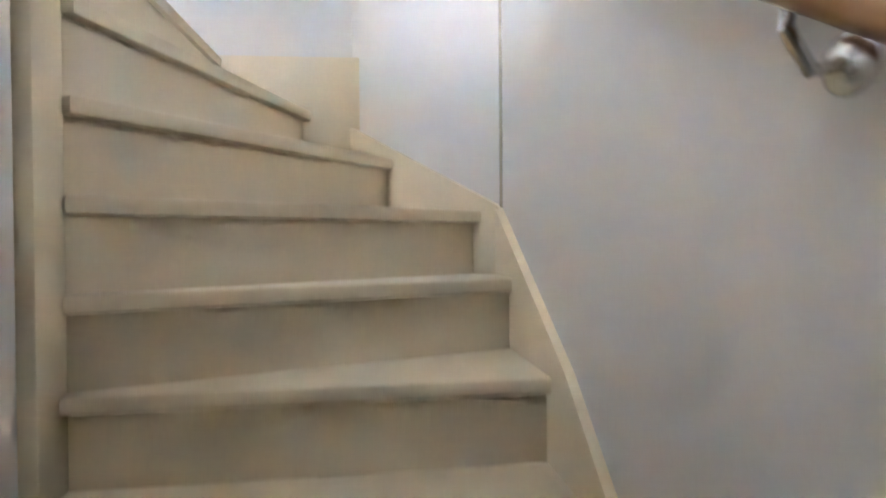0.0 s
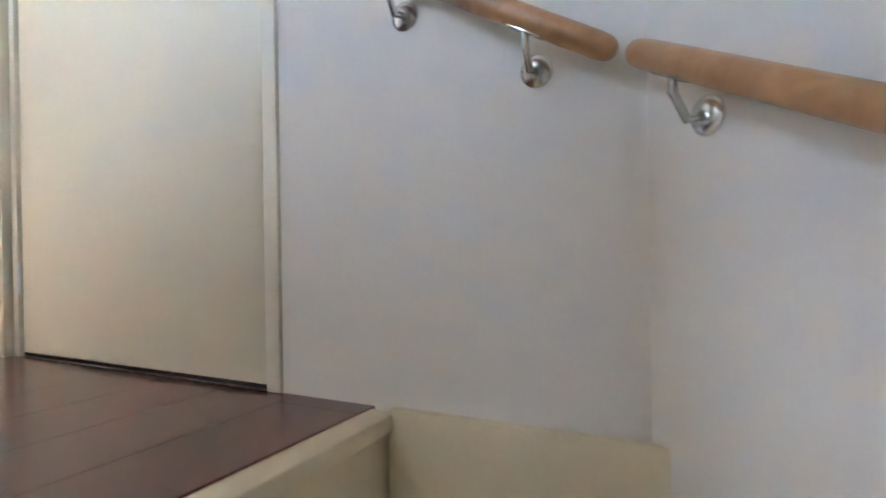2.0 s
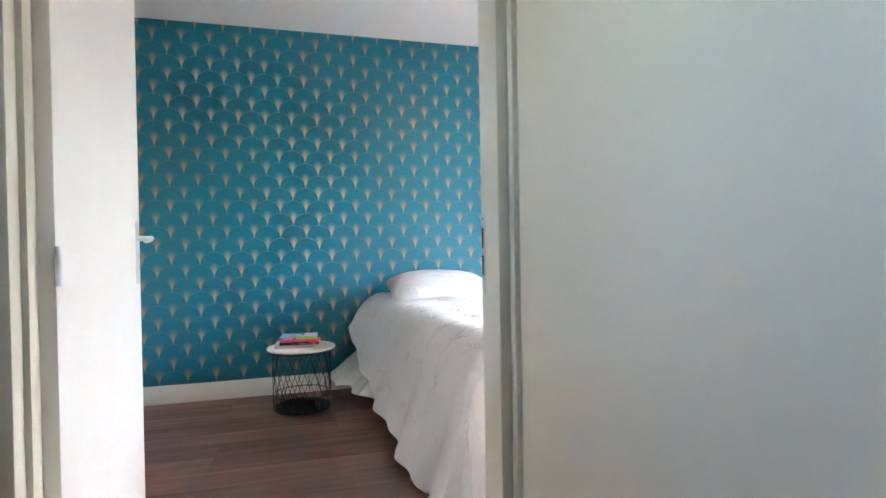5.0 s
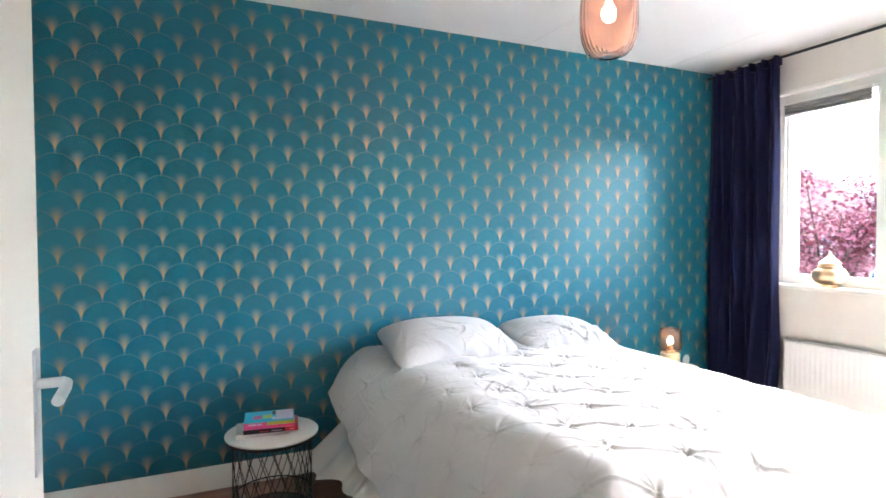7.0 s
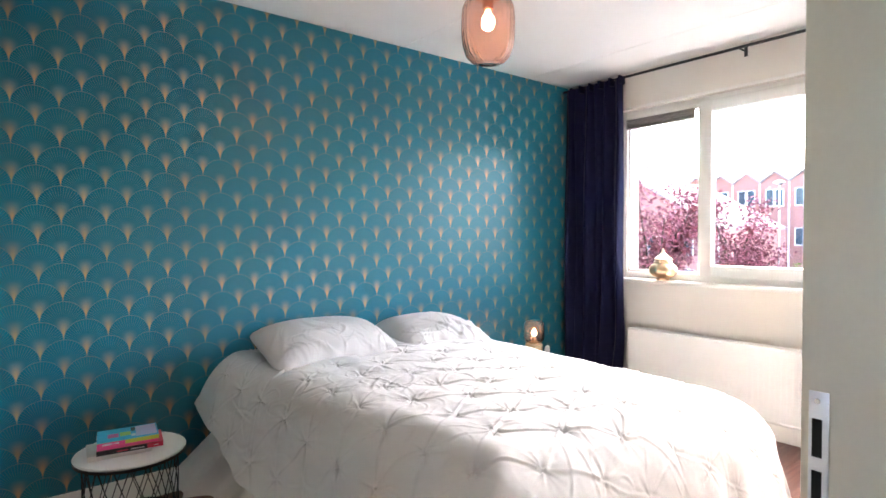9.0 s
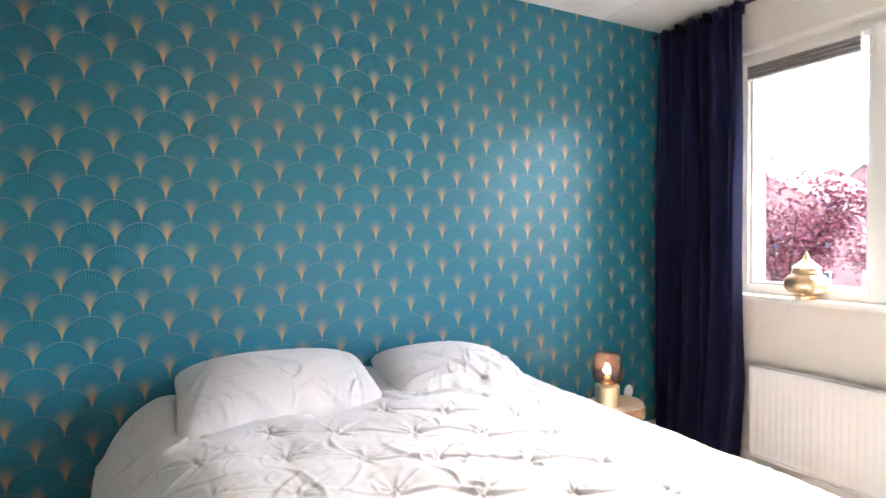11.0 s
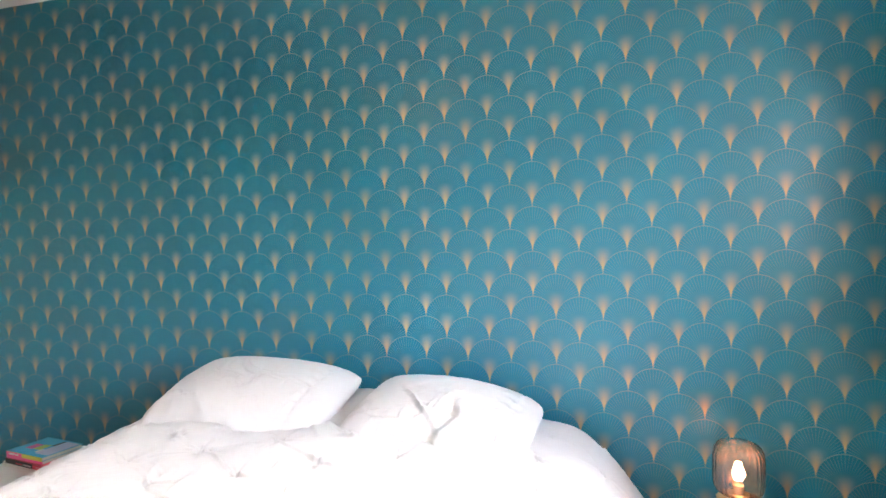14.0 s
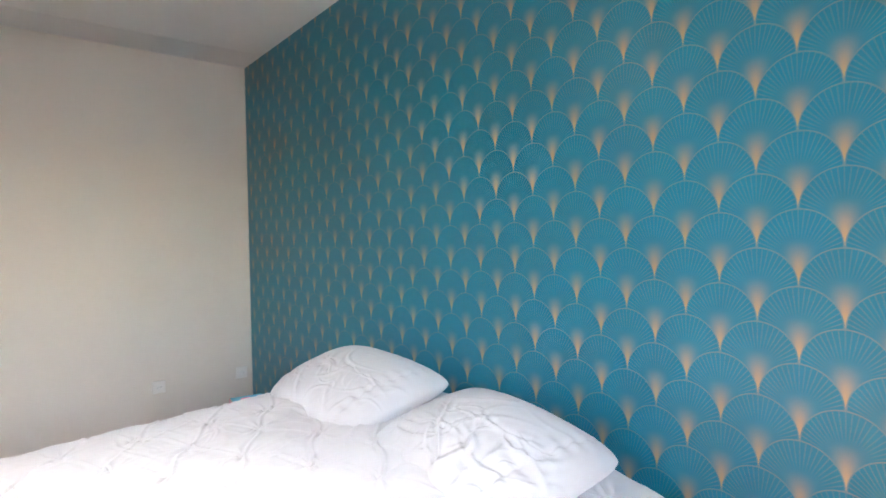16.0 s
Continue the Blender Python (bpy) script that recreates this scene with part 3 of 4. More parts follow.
for k in range(0, 15):
    if k <= 5:
        a, e = NEWEL, ENDS[k]
    else:
        x = NEWEL.x - 0.21 * (k - 5)
        a, e = Vector((x, 0.53)), Vector((x, -0.58))
    way = (e - a).normalized()
    back = Vector((-way.y, way.x)) * 0.018
    part("riser", prism([tuple(a), tuple(e), tuple(e + back), tuple(a + back)], -RISE * (k + 1) - 0.002, -RISE * k - 0.034), STAIRPAINT, stairs)
part("landing_nosing", rounded_prism([(NEWEL.x, 0.482), (0.757, 0.492), (0.757, 0.555), (NEWEL.x, 0.545)], -0.038, -0.003, 0.008), STAIRPAINT, stairs)


def string_board(a, b, tops, low, thick=0.024):
    """A skirting string against a wall from a to b, with sloping top."""
    way = (b - a).normalized()
    inn = Vector((way.y, -way.x)) * thick
    m = bmesh.new()
    quad = []
    for p, z in ((a, tops[0]), (b, tops[1])):
        quad.append([m.verts.new((p.x, p.y, low)), m.verts.new((p.x + inn.x, p.y + inn.y, low)), m.verts.new((p.x + inn.x, p.y + inn.y, z)), m.verts.new((p.x, p.y, z))])
    for i in range(4):
        m.faces.new((quad[0][i], quad[0][(i + 1) % 4], quad[1][(i + 1) % 4], quad[1][i]))
    m.faces.new(quad[0])
    m.faces.new(quad[1])
    return m


part("string", string_board(Vector((XA, 0.50)), Vector((XA, 0.008)), (0.004, 0.004), -1.0), STAIRPAINT, stairs)
part("string", string_board(AB, BC, (-0.235, -0.545), -1.5), STAIRPAINT, stairs)
part("string", string_board(BC, Vector((-0.2, -0.457)), (-0.545, -0.90), -2.0), STAIRPAINT, stairs)
part("string", string_board(Vector((-0.2, -0.457)), Vector((-2.3, -0.60)), (-0.90, -2.75), -2.95), STAIRPAINT, stairs)
part("newel_post", box(-0.235, 0.50, -2.775, -0.145, 0.59, 0.95, 0.006), STAIRPAINT, stairs)
part("inner_string", merged(prism([(-0.235, 0.50), (-2.3, 0.50), (-2.3, 0.535), (-0.235, 0.535)], -2.775, -2.70)), STAIRPAINT, stairs)


def handrail(start, end, wall_way, brackets, label):
    """A round rail with rounded ends and bent brackets fixed to the wall."""
    a, b = Vector(start), Vector(end)
    r = thing("handrail", tuple(a), label, "handrail", "handrails up the stairs")
    way = (b - a).normalized()
    rr = 0.0205
    pts = [a, a + way * 0.004, a + way * 0.012, a + way * 0.03, b - way * 0.03, b - way * 0.012, b - way * 0.004, b]
    radii = [0.35, 0.65, 0.9, 1, 1, 0.9, 0.65, 0.35]
    m = bmesh.new()
    side = way.cross(Vector((0, 0, 1))).normalized()
    up = side.cross(way)
    rings = [[m.verts.new(p - a + rr * f * (side * math.cos(2 * math.pi * k / 20) + up * math.sin(2 * math.pi * k / 20))) for k in range(20)] for p, f in zip(pts, radii)]
    for lo, hi in zip(rings, rings[1:]):
        for k in range(20):
            m.faces.new((lo[k], lo[(k + 1) % 20], hi[(k + 1) % 20], hi[k]))
    m.faces.new(rings[0])
    m.faces.new(rings[-1])
    part("rail", m, BEECH, r)
    out = Vector((*wall_way, 0)).normalized()
    for along, drop in brackets:
        at = a + way * along - a
        foot = at - out * 0.052 + Vector((0, 0, -drop))
        bend = [foot, foot + out * 0.030 + Vector((0, 0, -0.008)), at + Vector((0, 0, -drop * 0.62)), at + Vector((0, 0, -rr))]
        br = part("bracket", merged(tube(bend, 0.0065, 10), moved(box(-0.03, -0.009, -0.002, 0.03, 0.009, 0.002, 0.001), Matrix.Translation(at + Vector((0, 0, -rr - 0.001))) @ way.to_track_quat("X", "Z").to_matrix().to_4x4())), NICKEL, r, "polished nickel bracket")
        rose = lathe([(0, 0.012), (0.012, 0.011), (0.022, 0.008), (0.027, 0.003), (0.0275, 0)], 28)
        part("rosette", moved(rose, Matrix.Translation(foot - out * 0.007) @ out.to_track_quat("Z", "Y").to_matrix().to_4x4()), NICKEL, br)
    return r


bway = (BC - AB).normalized()
bnorm = Vector((bway.y, -bway.x))
handrail((0.70, 0.530, 0.829), (0.70, 0.080, 0.576), (-1, 0), [(0.075, 0.066), (0.36, 0.066)], "round beech handrail on nickel brackets up to the landing")
b0 = AB + bway * 0.035 + bnorm * 0.058
b1 = AB + bway * 0.56 + bnorm * 0.058
handrail((b0.x, b0.y, 0.572), (b1.x, b1.y, 0.312), tuple(bnorm), [(0.085, 0.066), (0.47, 0.066)], "short round beech handrail at the turn of the stairs")
handrail((0.240, -0.362, 0.287), (-1.9, -0.513, -1.20), (-0.07, 1), [(0.17, 0.066), (1.27, 0.066)], "long round beech handrail down the stairs")

# ---- window, sill, blind ----
WX = XR + 0.055
window = thing("window_1", (WX, (WIN_Y0 + WIN_Y1) / 2, WIN_Z0), "wide white plastic window with an opening sash between fixed panes", "window", kind=S)
wc = (WIN_Y0 + WIN_Y1) / 2
MULL = 3.60


def ring(y0, y1, z0, z1, w, x0, x1, bevel=0.004):
    """A rectangular frame in the plane of the wall, in the window's own measures."""
    return merged(box(x0, y0 - wc, z0, x1, y0 - wc + w, z1, bevel), box(x0, y1 - wc - w, z0, x1, y1 - wc, z1, bevel),
                  box(x0 + 0.001, y0 - wc + w - 0.002, z0, x1 - 0.001, y1 - wc - w + 0.002, z0 + w, bevel), box(x0 + 0.001, y0 - wc + w - 0.002, z1 - w, x1 - 0.001, y1 - wc - w + 0.002, z1, bevel))


HT = WIN_Z1 - WIN_Z0
part("window_frame", ring(WIN_Y0, WIN_Y1, 0.0, HT, 0.05, 0.0, 0.07), PLASTIC, window)
SASH0 = 2.86
for mid in (MULL, SASH0):
    part("mullion", box(0.0, mid - 0.03 - wc, 0.05, 0.07, mid + 0.03 - wc, HT - 0.05, 0.004), PLASTIC, window)
part("glazing_bead", ring(WIN_Y0 + 0.05, SASH0 - 0.03, 0.05, HT - 0.05, 0.018, 0.018, 0.05), PLASTIC, window)
side_pane = part("pane", box(0.034, WIN_Y0 + 0.05 - wc, 0.06, 0.038, SASH0 - 0.03 - wc, HT - 0.06), DIMMED_PANE, window, sharp=0)
part("glazing_bead", ring(MULL + 0.03, WIN_Y1 - 0.05, 0.05, HT - 0.05, 0.018, 0.018, 0.05), PLASTIC, window)
sash = part("sash", ring(SASH0 + 0.012, MULL + 0.012, 0.045, HT - 0.035, 0.078, -0.022, 0.045, 0.006), PLASTIC, window, "white opening sash")
fixed_pane = part("pane", box(0.034, MULL + 0.03 - wc, 0.06, 0.038, WIN_Y1 - 0.05 - wc, HT - 0.06), DIMMED_PANE, window, sharp=0)
sash_pane = part("pane", box(0.022, SASH0 + 0.07 - wc, 0.11, 0.026, MULL - 0.05 - wc, HT - 0.1), DIMMED_PANE, sash, sharp=0)
for p in (fixed_pane, side_pane, sash_pane):
    p.visible_shadow = False
for z in (0.09, HT - 0.13):
    part("hinge", moved(lathe([(0, -0.045), (0.007, -0.045), (0.007, 0.045), (0, 0.045)], 12), Matrix.Translation((-0.028, MULL + 0.018 - wc, z))), PLASTIC, sash)
hnd = part("handle", merged(box(-0.034, SASH0 + 0.035 - wc, 0.55, -0.022, SASH0 + 0.065 - wc, 0.63, 0.004), tube([(-0.034, SASH0 + 0.05 - wc, 0.60), (-0.062, SASH0 + 0.05 - wc, 0.598), (-0.068, SASH0 + 0.05 - wc, 0.58), (-0.066, SASH0 + 0.05 - wc, 0.49)], 0.009, 10)), PLASTIC, sash, "white lever handle")
solid("window_sill", box(XR - 0.036, WIN_Y0 - 0.03, WIN_Z0 - 0.029, WX + 0.02, WIN_Y1 + 0.0, WIN_Z0 - 0.001, 0.005), WHITEPAINT, "white painted window sill with a rounded front edge", "window sill", S)
solid("trim_lintel", box(XR - 0.006, WIN_Y0 - 0.01, WIN_Z1 - 0.002, XR - 0.001, WIN_Y1 + 0.01, WIN_Z1 + 0.02, 0.002), WHITEPAINT, "narrow white trim above the window", "trim", S)
blind = thing("pleated_blind", (WX - 0.004, (MULL + WIN_Y1) / 2, WIN_Z0 + HT - 0.15), "grey pleated blind drawn up at the top of the fixed pane", "blind")
bw = (WIN_Y1 - MULL) / 2 - 0.055
part("top_rail", box(-0.026, -bw, 0.078, 0.0, bw, 0.098, 0.003), PLASTIC, blind)
for i in range(6):
    part("pleat", moved(box(-0.016, -bw + 0.006, -0.0042, 0.008, bw - 0.006, 0.0042), pose(-0.010, 0, 0.016 + 0.0105 * i, 0, 14 if i % 2 else -14, 0)), BLINDCLOTH, blind)
part("bottom_rail", box(-0.024, -bw, 0.0, -0.002, bw, 0.009, 0.002), PLASTIC, blind)

# ---- radiator ----
RY0, RY1 = 2.60, 4.105
rad = thing("radiator", (XR, (RY0 + RY1) / 2, 0.13), "white panel radiator with shallow vertical ribs", "radiator")
rl = (RY1 - RY0) / 2
m = bmesh.new()
rows = []
n_rib = 44
for z in np.linspace(0.02, 0.465, 6):
    line = []
    for i in range(n_rib * 6 + 1):
        s = i / (n_rib * 6)
        edge = min(1, (z - 0.02) / 0.05, (0.465 - z) / 0.05) if 0.02 < z < 0.465 else 0
        dip = 0.0022 * edge * (0.5 - 0.5 * math.cos(2 * math.pi * i / 6))
        line.append(m.verts.new((-0.105 + dip, -rl + 0.02 + s * (2 * rl - 0.04), z)))
    rows.append(line)
for lo, hi in zip(rows, rows[1:]):
    for i in range(len(lo) - 1):
        m.faces.new((lo[i], lo[i + 1], hi[i + 1], hi[i]))
part("front_panel", merged(m, box(-0.104, -rl, 0.0, -0.09, rl, 0.021, 0.004), box(-0.104, -rl, 0.464, -0.09, rl, 0.485, 0.004), box(-0.104, -rl, 0.019, -0.09, -rl + 0.021, 0.466, 0.003), box(-0.104, rl - 0.021, 0.019, -0.09, rl, 0.466, 0.003)), RADIATOR, rad, sharp=50)
part("back_panel", box(-0.045, -rl, 0.0, -0.03, rl, 0.485, 0.004), RADIATOR, rad)
part("top_grille", merged(*[box(-0.09, -rl + 0.01 + 0.03 * i, 0.476, -0.045, -rl + 0.03 + 0.03 * i, 0.480) for i in range(int(2 * rl / 0.03))]), RADIATOR, rad)
for s in (-1, 1):
    part("side_cover", box(-0.094, s * rl - 0.004 if s > 0 else -rl, 0.0, -0.03, rl if s > 0 else -rl + 0.004, 0.485, 0.002), RADIATOR, rad)
    part("wall_bracket", box(-0.032, s * (rl - 0.25) - 0.015, 0.05, -0.001, s * (rl - 0.25) + 0.015, 0.42), RADIATOR, rad)

# ---- curtain and rod ----
rod = thing("curtain_rod", (XR - 0.085, 3.35, 2.548), "thin black metal curtain rod on wall brackets", "curtain rod")
part("rod", tube([(0, -1.35, 0), (0, 1.40, 0)], 0.010, 14), BLACKMETAL, rod)
for y in (-1.2, -0.055, 1.30):
    part("bracket", merged(tube([(0.084, y, -0.01), (0.03, y, -0.012), (0.0, y, -0.012)], 0.006, 8), box(0.078, y - 0.011, -0.045, 0.084, y + 0.011, 0.030, 0.002), box(-0.014, y - 0.006, -0.016, 0.014, y + 0.006, -0.009, 0.002)), BLACKMETAL, rod)


def curtain(y0, y1, z0, z1, folds, seed):
    """A heavy curtain gathered into deep folds, with a pleated head."""
    s = np.linspace(0, 1, folds * 14 + 1)[None, :]
    h = np.linspace(0, 1, 60)[:, None]
    phase = 2 * np.pi * folds * s + 0.7 * np.sin(2 * np.pi * s * 2.3 + seed) + 0.5 * np.sin(h * 2.2 + s * 9)
    depth = 0.030 + 0.020 * np.sin(s * 11 + seed) ** 2
    settle = 0.75 + 0.5 * (1 - h) ** 2
    y = y1 - (y1 - y0) * s * np.where(h > 0.2, 1.0, 0.9 + 0.5 * h) + 0.012 * np.sin(phase * 0.5 + h * 3)
    x = depth * np.cos(phase) * settle + 0.010 * np.sin(h * 9 + s * 14)
    z = z0 + (z1 - z0) * h + 0 * s
    return sheet_mesh(x + 0 * h, y + 0 * h, z + 0 * s)


cur = thing("curtain", (XR - 0.112, 4.43, 0.0), "heavy navy blue curtain drawn aside in the corner", "curtain")
cb = curtain(-0.285, 0.285, 0.012, 2.54, 6, 3)
bmesh.ops.solidify(cb, geom=cb.faces[:], thickness=0.004)
part("cloth", cb, NAVY, cur, sharp=70)
for i in range(6):
    part("pleat_tab", box(-0.036 + 0.006 * (i % 2), -0.275 + 0.094 * i, 2.495, 0.036, -0.255 + 0.094 * i, 2.556, 0.004), NAVY, cur)

# ---- sockets on the plain wall ----
for y, z in ((4.143, 0.378), (4.69, 0.385)):
    sk = thing("wall_socket", (XL, y, z), "white plastic wall socket just above the skirting", "socket", "sockets on the plain wall")
    part("plate", box(0.0, -0.041, -0.041, 0.010, 0.041, 0.041, 0.004, 3), PLASTIC, sk)
    part("well", moved(lathe([(0, 0.002), (0.019, 0.002), (0.0205, 0.004), (0.022, 0.0035)], 24), pose(0.0085, 0, 0, 0, 90, 0)), WHITELACQ, sk)
    for dy in (-0.0095, 0.0095):
        part("contact_hole", moved(lathe([(0, 0.0), (0.0026, 0.0), (0.0026, 0.0006), (0, 0.0006)], 10), pose(0.0109, dy, 0, 0, 90, 0)), DARKHOLE, sk)

# ---- bed ----
BX, HEAD_Y = 1.83, 4.70
bed = thing("bed", (BX, 3.72, 0), "wide double bed with a pale mattress on a dark base", "bed")
part("mattress", box(-0.84, -0.92, 0.30, 0.84, 0.98, 0.55, 0.06, 4), SHEET, bed)
part("base", box(-0.80, -0.88, 0.12, 0.80, 0.97, 0.295, 0.01), BLACKMETAL, bed, "dark upholstered base")
for x in (-0.7, 0.7):
    for y in (-0.8, 0.88):
        part("leg", moved(lathe([(0.026, 0), (0.03, 0.12)], 14), Matrix.Translation((x, y, 0.0))), BLACKMETAL, bed)


def drape(c, flat, r, lean, length):
    """Distance out and drop of cloth that runs c past the middle: flat, round the edge, then hanging at an angle."""
    bend = np.pi / 2 - lean
    arc = r * bend
    on = np.clip(c, 0, flat)
    a = np.clip(c - flat, 0, arc) / r
    down = np.clip(c - flat - arc, 0, None)
    out = on + r * np.sin(a) + down * np.sin(lean)
    return out, r * (1 - np.cos(a)) + down * np.cos(lean)


def make_duvet():
    nx, ny = 640, 520
    s = np.linspace(-1, 1, nx)[None, :]
    t = np.linspace(0, 1, ny)[:, None]
    S_, T_ = s + 0 * t, t + 0 * s
    head = np.clip(1 - T_ * 1.15, 0, 1) ** 1.3
    left = S_ < 0
    lean = np.where(left, np.radians(14 + 18 * head), np.radians(16 + 22 * head))
    flat = np.where(left, 0.65 + 0.20 * head, 0.64 + 0.03 * T_)
    bend = np.pi / 2 - lean
    r = np.where(left, 0.27, 0.27)
    hang = np.where(left, 0.47 - 0.36 * head, 0.42 - 0.10 * head)
    total = flat + r * bend + hang
    c = np.abs(S_) * total
    out, drop_x = drape(c, flat, r, lean, hang)
    x = np.sign(S_) * out
    f_flat, f_r, f_lean, f_hang = 1.78, 0.25, np.radians(12), 0.40
    f_total = f_flat + f_r * (np.pi / 2 - f_lean) + f_hang
    d = T_ * f_total
    fout, drop_y = drape(d, f_flat, f_r, f_lean, f_hang)
    y = -fout
    drop = (drop_x ** 4.5 + drop_y ** 4.5) ** (1 / 4.5)
    # pull the corner in so that it hangs as a rounded cone
    both = np.minimum(drop_x, drop_y) / 0.55
    x = x * (1 - 0.05 * both)
    y = y + 0.08 * both
    crown = 0.690 - 0.060 * T_ ** 0.7 + 0.018 * np.cos(S_ * 2.2)
    rt = np.clip((S_ - 0.12) / 0.5, 0, 1)
    z = crown - drop - 0.075 * rt * rt * (3 - 2 * rt)
    # hem folds
    along = np.where(drop_x > drop_y, d, c)
    hem = np.clip((drop - 0.18) / 0.4, 0, 1)
    fold = hem * (0.022 * np.sin(along * 13.0) + 0.014 * np.sin(along * 29.0 + 1.3))
    x = x + np.sign(S_) * np.where(drop_x >= drop_y, fold, 0)
    y = y - np.where(drop_y > drop_x, fold, 0)
    # tufted stars: cloth coordinates
    cx, cy = np.sign(S_) * c, d
    g1, g2 = np.array([0.205, 0.113]), np.array([0.0, 0.226])
    wob = 0.012
    pu = cx / g1[0]
    i = np.floor(pu)
    best = np.full_like(cx, 9.0)
    bdx, bdy = np.zeros_like(cx), np.zeros_like(cx)
    ident = np.zeros_like(cx)
    for di in (-1, 0, 1, 2):
        col = i + di
        base = (col % 2) * g1[1]
        for dj in (-1, 0, 1):
            j = np.round((cy - base) / g2[1]) + dj
            px = col * g1[0] + wob * np.sin(col * 3.1 + j * 1.7)
            py = base + j * g2[1] + wob * np.sin(col * 1.3 + j * 2.9)
            ddx, ddy = cx - px, cy - py
            rr = np.hypot(ddx, ddy)
            near = rr < best
            best = np.where(near, rr, best)
            bdx, bdy = np.where(near, ddx, bdx), np.where(near, ddy, bdy)
            ident = np.where(near, col * 7.3 + j * 3.7, ident)
    ang = np.arctan2(bdy, bdx)
    lobes = np.cos(5 * ang + ident) + 0.6 * np.cos(9 * ang + 2.3 * ident) + 0.4 * np.cos(14 * ang + 1.7 * ident)
    star = lobes * np.exp(-best / 0.040) * np.clip(best / 0.012, 0, 1)
    pinch = np.exp(-(best / 0.013) ** 2)
    puff = np.clip(best / 0.11, 0, 1) ** 0.9
    # folds that run from tuft to tuft, sharpest beside the tufts
    ridge = np.zeros_like(cx)
    for (dx, dy) in ((0.205, 0.113), (0.205, -0.113)):
        L = math.hypot(dx, dy)
        nxv, nyv = -dy / L, dx / L
        gap_w = 2 * 0.205 * 0.113 / L
        q = (cx * nxv + cy * nyv) / gap_w + 0.05 * np.sin(cx * 17 + cy * 11)
        off = (q - np.round(q)) * gap_w
        live = 0.30 + 0.70 * np.exp(-best / 0.055)
        hand = np.sin(cx * 9.1 - cy * 7.3 + np.round(q) * 2.1)
        ridge += live * (np.exp(-(off / 0.0055) ** 2) * (0.75 + 0.35 * hand) - 0.45 * np.exp(-((off - 0.011 * np.sign(hand)) / 0.008) ** 2))
    wr = waves(cx, cy, 8, 0.25, 0.6, 9) * 0.004 + waves(cx, cy, 10, 0.04, 0.11, 4) * 0.0005
    fine = creases(cx, cy, 520, 0.045, 0.0042, 0.0024, 21) + creases(cx, cy, 130, 0.10, 0.008, 0.0036, 57)
    bump = 0.013 * puff + 0.0060 * star - 0.012 * pinch + 0.0105 * ridge + wr + 1.2 * fine
    side = np.clip(drop / 0.25, 0, 1)
    bump = bump * (1 - 0.72 * side)
    z = z + bump * (1 - 0.8 * side)
    x = x + np.sign(S_) * bump * np.where(drop_x >= drop_y, side, 0)
    y = y - bump * np.where(drop_y > drop_x, side, 0)
    z = np.maximum(z, 0.03 + 0.015 * np.sin(along * 17))
    b = sheet_mesh(x, y, z)
    return b


duvet = thing("duvet", (BX, HEAD_Y, 0), "rumpled white cotton duvet with tufted star pleats spread over the bed", "duvet")
part("cover", make_duvet(), COTTON, duvet, sharp=180)


def make_sheet_side():
    t = np.linspace(0, 1, 110)[:, None]
    h = np.linspace(0, 1, 26)[None, :]
    flare = np.clip(1 - t * 1.5, 0, 1)
    x = -0.84 - (0.05 + 0.44 * flare) * (1 - h) ** 1.2
    y = -0.02 - 1.75 * t - 0.10 * flare * (1 - h)
    fold = (1 - h) * (0.022 * np.sin(t * 38) + 0.016 * np.sin(t * 71 + 1))
    z = 0.09 + 0.05 * flare + 0.40 * h
    return sheet_mesh(x + fold + 0 * t, y + 0 * h, z + 0 * t + 0.012 * np.sin(t * 44) * (1 - h))


under = thing("bed_sheet", (BX, HEAD_Y, 0), "cream bed sheet hanging loose below the duvet", "bed sheet")
part("cloth", make_sheet_side(), SHEET, under, sharp=180)
part("cloth", moved(box(-0.70, -0.40, 0.545, 0.70, -0.005, 0.59, 0.02, 3), Matrix.Identity(4)), SHEET, under)


